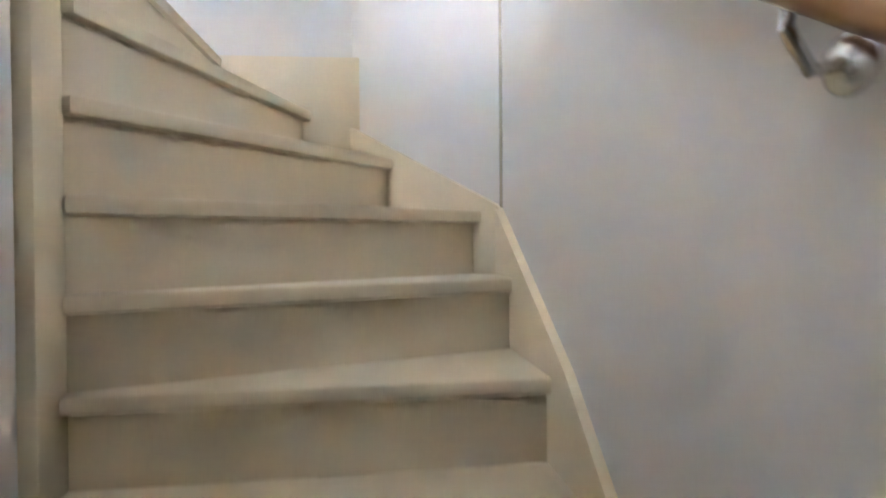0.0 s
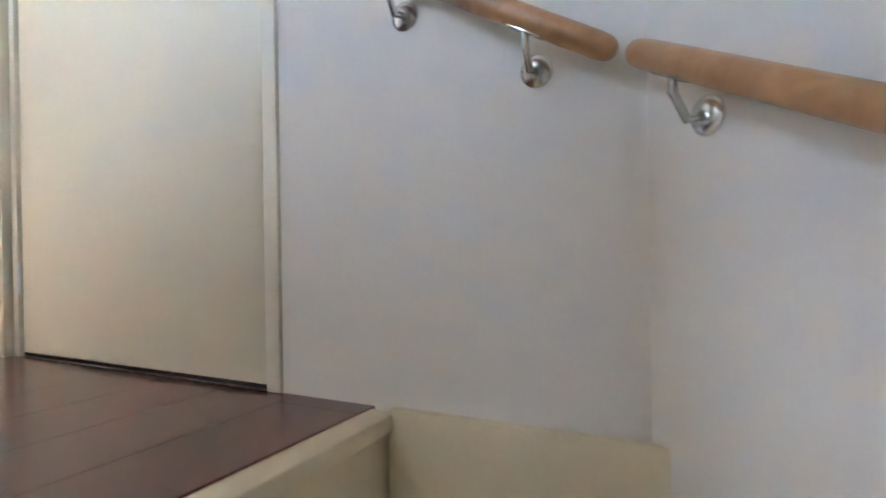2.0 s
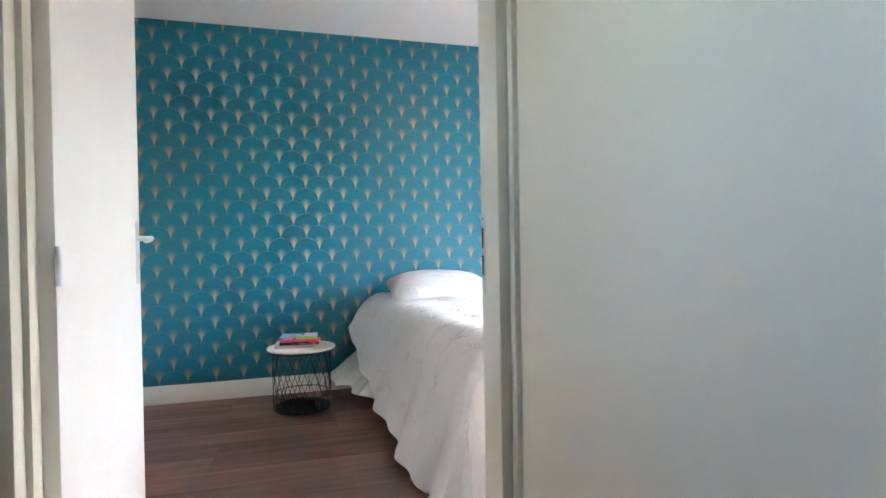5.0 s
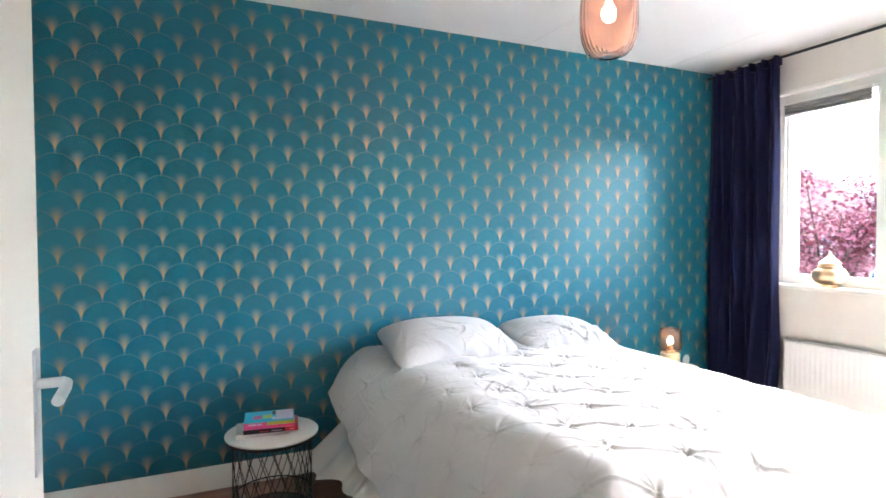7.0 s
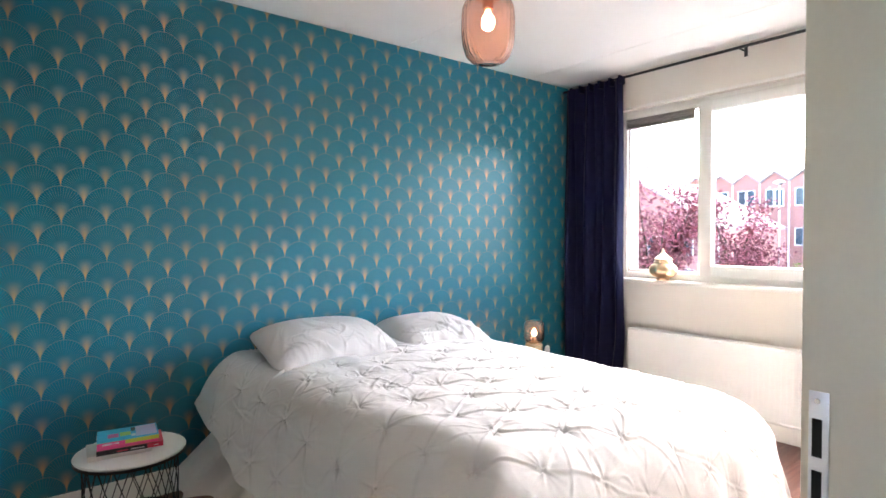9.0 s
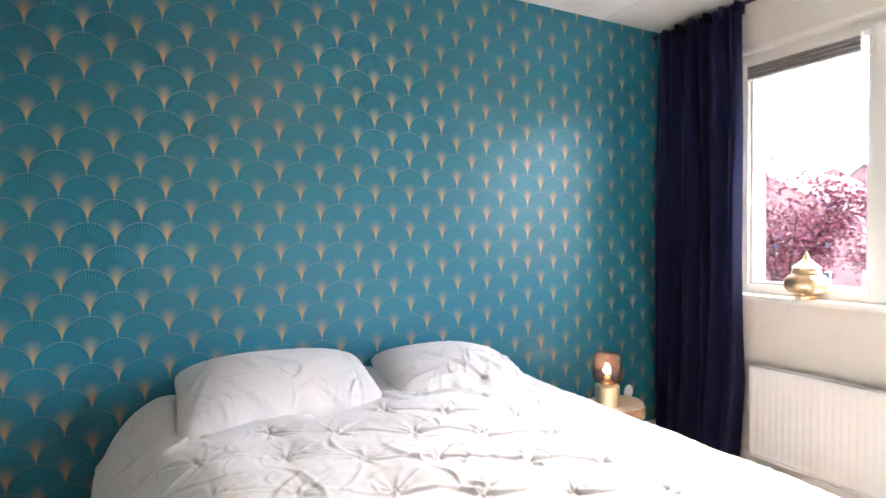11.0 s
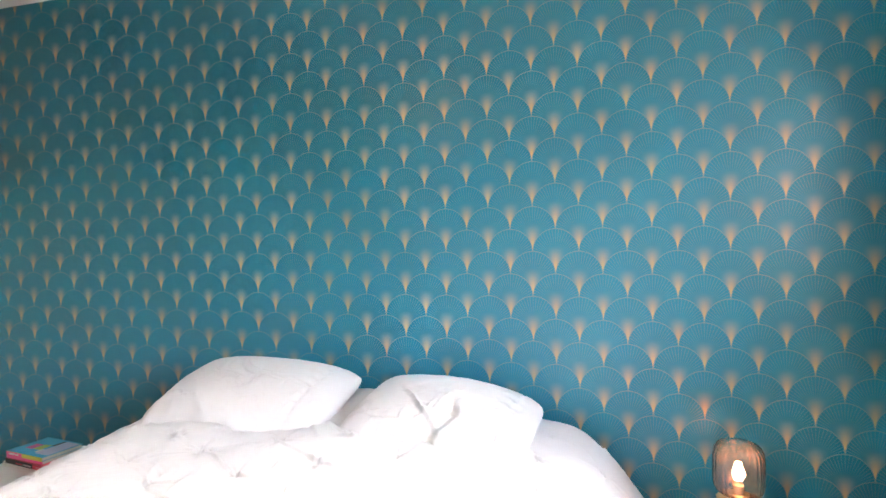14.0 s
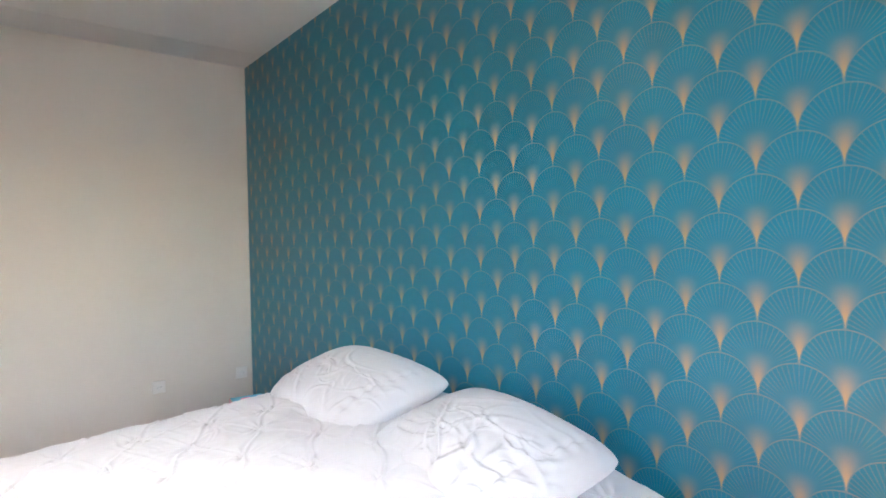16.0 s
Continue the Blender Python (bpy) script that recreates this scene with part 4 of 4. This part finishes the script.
def make_pillow(w, d, h, seed, crumple):
    """A plump pillow with drawn-in edges, pointed corners and creases."""
    n = 200
    u = np.linspace(-1, 1, n)[None, :]
    v = np.linspace(-1, 1, n)[:, None]
    U, V = u + 0 * v, v + 0 * u
    edge = (1 - np.abs(U) ** 2.6) * (1 - np.abs(V) ** 2.2)
    plump = np.clip(edge, 0, 1) ** 0.56
    # sides bow in between the corners
    x = U * w / 2 * (1 - 0.04 * (1 - V ** 2) * np.abs(U) ** 3) * (1 - 0.075 * np.abs(V) ** 7)
    y = V * d / 2 * (1 - 0.05 * (1 - U ** 2) * np.abs(V) ** 3) * (1 - 0.11 * np.abs(U) ** 9)
    soft = np.clip(plump * 1.5, 0, 1)
    top = h * 0.62 * plump + waves(x, y, 4, 0.35, 0.7, seed + 2) * 0.005 * plump
    low = -h * 0.38 * plump
    front = (-0.45 * w, 0.48 * w, -0.5 * d, 0.05 * d)
    top = top + soft * (creases(x, y, int(16 * crumple), 0.085, 0.011, 0.0065 * crumple, seed, front) + creases(x, y, int(46 * crumple), 0.045, 0.0055, 0.0026 * crumple, seed + 5, front)
                        + creases(x, y, 14, 0.07, 0.007, 0.0016, seed + 9))
    # seam of the closing flap, with gathers drawn to it
    seam = U - 0.72 - 0.05 * V
    top = top + soft * (-0.006 * np.exp(-(seam / 0.022) ** 2) + 0.0035 * np.cos(V * 31 + seed) * np.exp(-(seam / 0.09) ** 2) * crumple)
    y = y - 0.006 * crumple * np.sin(U * 17 + seed) * np.clip(-V, 0, 1) ** 6
    top = top + 0.010 * crumple * (np.sin(U * 13 + seed) + 0.6 * np.sin(U * 29 + 2 * seed)) * np.clip(-V, 0, 1) ** 5 * np.clip(1 - np.abs(U), 0, 1) ** 0.5 * (1 if crumple > 1.2 else 0.25)
    a = sheet_mesh(x, y, top)
    b = sheet_mesh(x, y, low)
    whole = merged(a, b)
    bmesh.ops.remove_doubles(whole, verts=whole.verts, dist=0.0008)
    return whole


def pillow(place, tilt, w, d, h, seed, crumple, label):
    p = thing("pillow", place, label, "pillow", "pillows on the bed")
    body = part("case", make_pillow(w, d, h, seed, crumple), COTTON, p, sharp=180)
    body.matrix_basis = pose(0, 0, 0, *tilt)
    return p


pillow((1.325, 4.452, 0.722), (15, 1.0, -1), 0.76, 0.50, 0.215, 11, 0.9, "plump white cotton pillow leaning on the wallpaper wall")
pillow((2.085, 4.46, 0.680), (11, 4, -5), 0.68, 0.52, 0.22, 29, 1.3, "crumpled white cotton pillow leaning on the wallpaper wall")

# ---- white bedside table with wire basket ----
tab = thing("bedside_table", (0.350, 4.375, 0), "round white bedside table on a black wire basket", "bedside table")
part("tabletop", lathe([(0, 0.388), (0.205, 0.388), (0.214, 0.391), (0.217, 0.396), (0.214, 0.401), (0.207, 0.403), (0, 0.403)], 64), WHITELACQ, tab, "round white tabletop")
part("tray_edge", lathe([(0.212, 0.378), (0.216, 0.378), (0.216, 0.389), (0.212, 0.389)], 64), BLACKMETAL, tab)
for z in (0.012, 0.10, 0.385):
    part("ring", tube([(0.183 * math.cos(a), 0.183 * math.sin(a), z) for a in np.linspace(0, 2 * math.pi, 49)], 0.0032, 6, caps=False), BLACKMETAL, tab)
part("bottom_plate", lathe([(0, 0.004), (0.182, 0.004), (0.182, 0.010), (0, 0.010)], 48), BLACKMETAL, tab)
for i in range(18):
    a0 = 2 * math.pi * i / 18
    for s, z0, z1 in ((1, 0.012, 0.385), (-1, 0.012, 0.385)):
        ts = np.linspace(0, 1, 9)
        part("wire", tube([(0.183 * math.cos(a0 + s * t * 0.70), 0.183 * math.sin(a0 + s * t * 0.70), z0 + (z1 - z0) * t) for t in ts], 0.0021, 5), BLACKMETAL, tab)

C_BLUE, C_PINK, C_LIME = cover("blue_book_cover", (0.03, 0.42, 0.60)), cover("pink_book_spine", (0.80, 0.08, 0.25)), cover("lime_book_spine", (0.50, 0.55, 0.06))
C_RED, C_BLACK, C_WHITE = cover("red_book_cover", (0.62, 0.04, 0.07)), cover("black_book_spine", (0.02, 0.015, 0.015)), cover("white_book_cover", (0.66, 0.64, 0.58))
C_LILAC = cover("lilac_picture", (0.55, 0.50, 0.62))


def book(place, turn, w, d, h, skin, spine, label, extra=(), marks=()):
    """A paperback lying flat: two boards, spine and page block."""
    k = thing("book", place, label, "book", "books on the bedside table", turn=turn)
    part("page_block", box(-w / 2 + 0.003, -d / 2 + 0.002, 0.0012, w / 2 - 0.003, d / 2 - 0.003, h - 0.0012), PAGES, k)
    part("cover", merged(box(-w / 2, -d / 2, 0, w / 2, d / 2, 0.0013), box(-w / 2, -d / 2, h - 0.0013, w / 2, d / 2, h)), skin, k)
    part("spine", box(-w / 2, -d / 2 - 0.0012, 0, w / 2, -d / 2 + 0.0012, h), spine, k)
    for (x0, y0, x1, y1, mat_) in extra:
        part("printed_panel", box(x0, y0, h, x1, y1, h + 0.0006), mat_, k)
    for (x0, x1, z0, z1, mat_) in marks:
        part("spine_print", box(x0, -d / 2 - 0.0020, z0, x1, -d / 2 - 0.0010, z1), mat_, k)
    return k


TT = 0.4032
book((0.305, 4.385, TT), -4, 0.235, 0.165, 0.022, C_WHITE, C_WHITE, "white paperback lying at the bottom of the pile")
book((0.345, 4.36, TT + 0.0222), -8, 0.245, 0.16, 0.020, C_RED, C_BLACK, "red and black paperback in the pile of books",
     marks=((0.062, 0.122, 0.0005, 0.0195, C_RED), (-0.05, -0.01, 0.006, 0.010, C_RED), (0.0, 0.05, 0.007, 0.010, C_WHITE), (0.085, 0.105, 0.008, 0.012, C_WHITE)))
book((0.335, 4.372, TT + 0.0424), -6, 0.225, 0.165, 0.013, C_WHITE, C_PINK, "thin pink-spined paperback in the pile of books")
book((0.338, 4.372, TT + 0.0556), -7, 0.228, 0.17, 0.016, C_BLUE, C_LIME, "blue picture-covered paperback on top of the pile",
     ((0.03, -0.06, 0.108, 0.075, C_LILAC), (-0.075, -0.035, -0.035, 0.015, C_PINK), (-0.03, -0.03, 0.01, 0.02, C_LIME), (0.012, 0.02, 0.028, 0.07, C_BLACK), (0.012, -0.05, 0.028, -0.02, C_WHITE)),
     ((-0.114, -0.012, 0.0005, 0.0155, C_PINK), (-0.095, -0.06, 0.004, 0.011, C_WHITE), (-0.055, -0.035, 0.004, 0.011, C_WHITE)))

# ---- tree-slice table ----
SX, SY = 3.126, 4.50
slice_t = thing("tree_slice_table", (SX, SY, 0), "small table of a sawn tree slice with bark edge", "side table")


def blob(radius, z0, z1, grow=0.0):
    pts = []
    for i in range(56):
        a = 2 * math.pi * i / 56
        r = radius * (1 + 0.035 * math.sin(2 * a + 0.6) + 0.02 * math.sin(5 * a + 1) + 0.008 * math.sin(11 * a)) + grow
        pts.append((r * math.cos(a) * 1.04, r * math.sin(a) * 0.94))
    return prism(pts, z0, z1)


part("slice", blob(0.154, 0.338, 0.396), STUMP, slice_t, "pale sawn wood with growth rings")
part("bark", blob(0.154, 0.336, 0.390, 0.007), BARK, slice_t, "rough brown bark edge")
for i in range(3):
    a = 2 * math.pi * i / 3 + 0.5
    cx, cy = 0.10 * math.cos(a), 0.10 * math.sin(a)
    tx, ty = -math.sin(a), math.cos(a)
    part("hairpin_leg", tube([(cx + tx * 0.04, cy + ty * 0.04, 0.338), (cx * 1.35 + tx * 0.012, cy * 1.35 + ty * 0.012, 0.014), (cx * 1.38, cy * 1.38, 0.006), (cx * 1.35 - tx * 0.012, cy * 1.35 - ty * 0.012, 0.014), (cx - tx * 0.04, cy - ty * 0.04, 0.338)], 0.005, 8), BLACKMETAL, slice_t, "black steel hairpin leg")


def fluted_shade(profile, ribs, amp, parent, label):
    """A thin glass shade, scalloped all round."""
    b = bmesh.new()
    n = ribs * 10
    lo_z, hi_z = min(z for _, z in profile), max(z for _, z in profile)
    mid_z, shrink = (lo_z + hi_z) / 2, 1 - 0.0044 / (hi_z - lo_z)
    rings = []
    for flute, pts in ((amp, profile), (amp, [(max(r - 0.0022, 0.0), mid_z + (z - mid_z) * shrink) for r, z in profile[::-1]])):
        for r, z in pts:
            ring_ = []
            for i in range(n):
                a = 2 * math.pi * i / n
                q = max(r, 0.0004) * (1 - flute * (0.5 + 0.5 * math.cos(ribs * a)))
                ring_.append(b.verts.new((q * math.cos(a), q * math.sin(a), z)))
            rings.append(ring_)
    for lo, hi in zip(rings, rings[1:]):
        for i in range(n):
            b.faces.new((lo[i], lo[(i + 1) % n], hi[(i + 1) % n], hi[i]))
    shade = part("shade", b, AMBER, parent, label, sharp=75)
    shade.visible_shadow = False
    return shade


def glowing_bulb(parent, z, r):
    b = part("bulb", moved(lathe([(0, -1.25 * r), (0.55 * r, -1.1 * r), (0.95 * r, -0.45 * r), (r, 0.0), (0.85 * r, 0.55 * r), (0.5 * r, 1.1 * r), (0.42 * r, 1.6 * r)], 24), Matrix.Translation((0, 0, z)) @ (Matrix.Identity(4))), BULB, parent, "lit warm filament bulb")
    b.visible_shadow = False
    return b


lamp = thing("table_lamp", (3.056, 4.49, 0.397), "lit brass table lamp with a fluted rose glass shade", "lamp")
part("base", lathe([(0, 0.0), (0.063, 0.0), (0.065, 0.002), (0.065, 0.104), (0.063, 0.107), (0.02, 0.107), (0, 0.107)], 48), BRASS, lamp, "brushed brass cylinder base")
part("collar", lathe([(0.034, 0.106), (0.034, 0.122), (0.030, 0.124), (0.0, 0.124)], 32), BRASS, lamp)
fluted_shade([(0.036, 0.118), (0.052, 0.122), (0.066, 0.131), (0.074, 0.147), (0.076, 0.170), (0.0765, 0.235), (0.073, 0.262), (0.062, 0.280), (0.045, 0.287), (0.02, 0.289), (0.0, 0.289)], 26, 0.030, lamp, "fluted smoked rose glass shade")
part("socket", lathe([(0.018, 0.122), (0.018, 0.152), (0, 0.152)], 20), BRASS, lamp)
glowing_bulb(lamp, 0.190, 0.021)

# white discs on thin stems behind the slice table
for x, y, z in ((3.330, 4.60, 0.400), (3.245, 4.655, 0.395)):
    dsc = thing("disc_stand", (x, y, 0.0), "small white round disc on a thin stem by the wall", "ornament", "white discs by the wall")
    part("disc", moved(lathe([(0, 0.004), (0.040, 0.004), (0.043, 0.0), (0.040, -0.004), (0, -0.004)], 32), pose(0, 0, z, 90, 0, 12)), WHITELACQ, dsc)
    part("stem", tube([(0, 0, 0.004), (0, 0, z - 0.042)], 0.004, 8), WHITELACQ, dsc)
    part("foot", lathe([(0, 0.0), (0.035, 0.0), (0.035, 0.004), (0, 0.005)], 24), WHITELACQ, dsc)

# ---- pendant lamp ----
pend = thing("pendant_lamp", (1.525, 3.36, ZC), "lit pendant lamp with a fluted rose glass shade", "pendant lamp")
part("cord", tube([(0, 0, -0.02), (0, 0, -0.262)], 0.0035, 8), BLACKMETAL, pend)
part("ceiling_cup", lathe([(0, -0.035), (0.02, -0.035), (0.045, -0.02), (0.05, -0.0005), (0, -0.0005)], 32), BRASS, pend)
COPPER = surface("copper_socket", (0.55, 0.26, 0.16), 0.35, metal=1.0, vary=0.06, scale=20, fine=300, bump=0.0)
part("socket", lathe([(0, -0.255), (0.021, -0.257), (0.021, -0.335), (0.017, -0.34), (0, -0.34)], 24), COPPER, pend, "copper lamp socket")
part("shade_ring", lathe([(0.0, -0.283), (0.05, -0.283), (0.052, -0.288), (0.05, -0.293), (0.0, -0.293)], 32), COPPER, pend)
fluted_shade([(0.05, -0.285), (0.075, -0.292), (0.098, -0.308), (0.109, -0.335), (0.112, -0.37), (0.112, -0.44), (0.106, -0.49), (0.092, -0.53), (0.07, -0.553), (0.045, -0.560), (0.03, -0.560)], 30, 0.026, pend, "fluted smoked rose glass shade")
glowing_bulb(pend, -0.385, 0.028)

# ---- gold lantern on the sill ----
lan = thing("gold_lantern", (3.805, 3.878, WIN_Z0 - 0.001), "gold tin lantern with a pointed lid on the window sill", "lantern")
part("body", lathe([(0, 0.0), (0.045, 0.0), (0.047, 0.012), (0.042, 0.02), (0.075, 0.032), (0.094, 0.055), (0.098, 0.075), (0.094, 0.098), (0.078, 0.118), (0.058, 0.128)], 64, 8, 0.035), GOLD, lan, "lobed gold body")
part("lid", lathe([(0.058, 0.128), (0.065, 0.130), (0.065, 0.137), (0.060, 0.142), (0.060, 0.156), (0.064, 0.160), (0.056, 0.166), (0.040, 0.180), (0.024, 0.194), (0.014, 0.206), (0.010, 0.216), (0.004, 0.232), (0, 0.242)], 36), GOLD, lan, "pointed gold lid")

# ---- outside ----
GROUND = -2.95
solid("ground", box(-400, -400, GROUND - 0.2, 2500, 2500, GROUND), PAVING, "grey paved street and ground running to the horizon", "ground", S, sharp=0)


def tree(place, height, crown, count, seed, label, name="street_tree", leaf=None, clear=0.5):
    """A tapered trunk that forks into limbs, with a crown of many small leaves in uneven clumps."""
    rng = random.Random(seed)
    t = thing(name, place, label, "tree")
    top = height * clear
    part("trunk", tube([(0, 0, 0), (0.05, 0.02, top * 0.5), (0.02, 0.08, top), (0.0, 0.1, height * 0.8)], 0.14, 10, 0.03), TRUNK, t)
    tips = []
    for i in range(11):
        a, up = rng.uniform(0, 6.28), rng.uniform(0.35, 1.0)
        r = crown * rng.uniform(0.5, 0.95)
        base = Vector((0.02, 0.08, top * rng.uniform(0.8, 1.15)))
        tip = Vector((r * math.cos(a), r * math.sin(a), top + (height - top) * up))
        mid = (base + tip) / 2 + Vector((0, 0, 0.18))
        part("limb", tube([base, mid, tip], 0.045, 6, 0.01), TRUNK, t)
        tips += [tip, mid, (mid + tip) / 2]
    verts, faces = [], []
    for _ in range(count):
        c = rng.choice(tips) + Vector((rng.gauss(0, 0.22), rng.gauss(0, 0.22), rng.gauss(0, 0.2))) * crown * 0.8
        size = rng.uniform(0.045, 0.085)
        rot = Euler((rng.uniform(-1, 1), rng.uniform(-1, 1), rng.uniform(0, 6.28))).to_matrix()
        k = len(verts)
        for p in ((-0.5, 0, 0), (0, -0.32, 0.06), (0.6, 0, 0), (0, 0.32, 0.06)):
            verts.append(c + rot @ (Vector(p) * size * 1.6))
        faces.append((k, k + 1, k + 2, k + 3))
    me = bpy.data.meshes.new("crown")
    me.from_pydata([tuple(v) for v in verts], [], faces)
    me.materials.append(leaf or LEAFRED)
    c = new("crown", me)
    c.parent = t
    return t


tree((12.1, 8.75, GROUND), 5.3, 1.25, 5200, 2, "street tree with copper red leaves outside the window")
tree((14.8, 8.05, GROUND), 5.1, 0.95, 3200, 5, "smaller street tree with copper red leaves outside the window")
tree((28.0, 10.6, GROUND), 3.1, 0.9, 1800, 9, "rounded yellow-green shrub across the street", "shrub", LEAFGREEN, 0.2)


def row_house(name, x, y0, y1, gables, eave, ridge, columns, rows, label, depth=9.0):
    """A brick terrace facing the window wall, with zigzag gables, framed windows and white downpipes."""
    hse = thing(name, (x, (y0 + y1) / 2, GROUND), label, "house")
    half = (y1 - y0) / 2
    b = bmesh.new()
    step_w = 2 * half / gables
    front = [(-half, 0)]
    for g in range(gables):
        front += [(-half + g * step_w, eave), (-half + (g + 0.5) * step_w, ridge)]
    front += [(half, eave), (half, 0)]
    near = [b.verts.new((0, y, z)) for y, z in front]
    far = [b.verts.new((depth, y, z)) for y, z in front]
    n = len(front)
    b.faces.new(near)
    b.faces.new(far[::-1])
    for i in range(n):
        b.faces.new((near[i], near[(i + 1) % n], far[(i + 1) % n], far[i]))
    part("wall", b, BRICK, hse, sharp=0)
    for g in range(gables):
        for s in (0, 1):
            ya, yb = -half + (g + 0.5 * s) * step_w, -half + (g + 0.5 * (s + 1)) * step_w
            za, zb = (eave, ridge) if s == 0 else (ridge, eave)
            q = bmesh.new()
            ids = [q.verts.new(p) for p in ((-0.15, ya, za + 0.03), (-0.15, yb, zb + 0.03), (depth, yb, zb + 0.03), (depth, ya, za + 0.03), (-0.15, ya, za + 0.16), (-0.15, yb, zb + 0.16), (depth, yb, zb + 0.16), (depth, ya, za + 0.16))]
            for f in ((0, 1, 2, 3), (4, 5, 6, 7), (0, 1, 5, 4), (1, 2, 6, 5), (2, 3, 7, 6), (3, 0, 4, 7)):
                q.faces.new([ids[i] for i in f])
            part("roof", q, ROOFTILE, hse, sharp=0)
    for cy in columns:
        for z0, z1 in rows:
            w = part("window", merged(box(-0.05, cy - 0.28, z0 - 0.05, 0.02, cy - 0.22, z1 + 0.05), box(-0.05, cy + 0.22, z0 - 0.05, 0.02, cy + 0.28, z1 + 0.05), box(-0.05, cy - 0.22, z1, 0.02, cy + 0.22, z1 + 0.05), box(-0.09, cy - 0.28, z0 - 0.08, 0.02, cy + 0.28, z0)), PLASTIC, hse, sharp=0)
            part("pane", box(-0.03, cy - 0.22, z0, -0.01, cy + 0.22, z1), DARKGLASS, w, sharp=0)
    for g in range(gables + 1):
        part("downpipe", tube([(-0.08, -half + g * step_w, 0), (-0.08, -half + g * step_w, eave)], 0.06, 8), PLASTIC, hse)
    return hse


cols = []
for g in range(9):
    cols += [-8.4 + 1.8667 * g + 0.62, -8.4 + 1.8667 * g + 1.24]
row_house("row_house", 42.0, 9.0, 25.8, 9, 7.9, 8.6, cols, ((0.9, 2.0), (3.6, 4.7), (6.3, 7.4)), "red brick terrace with zigzag gables across the street")
far_house = row_house("row_house", 30.0, 15.6, 26.0, 1, 4.6, 7.6, (-3.5, -1.2, 1.2, 3.5), ((0.9, 2.3), (3.2, 4.2)), "brick house with a pale tiled roof beyond the trees")
post = thing("street_lamp", (36.0, 14.9, GROUND), "tall grey street lamp across the road", "street lamp")
part("pole", tube([(0, 0, 0), (0, 0, 7.2)], 0.07, 8, 0.045), NICKEL, post)
part("head", merged(lathe([(0.05, 7.2), (0.32, 7.34), (0.30, 7.42), (0, 7.52)], 20)), NICKEL, post)

# ---- floor planks ----


def lay_planks(name, x0, x1, y0, y1, width, length, material, label, seed, gap=0.0006, ease=0.0015):
    """A floor of boards along x in staggered rows, each board a piece with eased edges."""
    rng = random.Random(seed)
    fl = solid(name, box(x0, y0, -0.06, x1, y1, -0.0025), SEAM, label, "floor", S, sharp=0)
    meshes = {}
    rows = int(math.ceil((y1 - y0) / width))
    for r in range(rows):
        ya, yb = y0 + r * width, min(y1, y0 + (r + 1) * width)
        x = x0 - rng.choice((0.2, 0.5, 0.8, 1.0)) * length
        while x < x1:
            a, b = max(x, x0), min(x + length, x1)
            x += length
            if b - a < 0.03 or yb - ya < 0.01:
                continue
            key = (round(b - a, 3), round(yb - ya, 3))
            if key not in meshes:
                hx, hy, e = key[0] / 2 - gap, key[1] / 2 - gap, ease
                bm = bmesh.new()
                low = [bm.verts.new((sx * hx, sy * hy, -0.0022)) for sx, sy in ((-1, -1), (1, -1), (1, 1), (-1, 1))]
                mid = [bm.verts.new((sx * hx, sy * hy, -0.0010)) for sx, sy in ((-1, -1), (1, -1), (1, 1), (-1, 1))]
                top = [bm.verts.new((sx * (hx - e), sy * (hy - e), 0.0)) for sx, sy in ((-1, -1), (1, -1), (1, 1), (-1, 1))]
                bm.faces.new(top)
                for i in range(4):
                    bm.faces.new((low[i], low[(i + 1) % 4], mid[(i + 1) % 4], mid[i]))
                    bm.faces.new((mid[i], mid[(i + 1) % 4], top[(i + 1) % 4], top[i]))
                meshes[key] = finish("plank", bm, material, 0)
            ob = new("plank", meshes[key])
            ob.parent = fl
            ob.location = ((a + b) / 2, (ya + yb) / 2, 0)
    return fl


lay_planks("floor", XL, XR, 1.932, YW, 0.19, 1.28, PLANK, "brown wood-look laminate boards along the bedroom", 3)
lay_planks("floor_landing", -1.6, XA, 0.545, 1.930, 0.19, 1.28, LANDING, "dark red-brown polished laminate boards on the landing", 6, 0.0002, 0.0005)
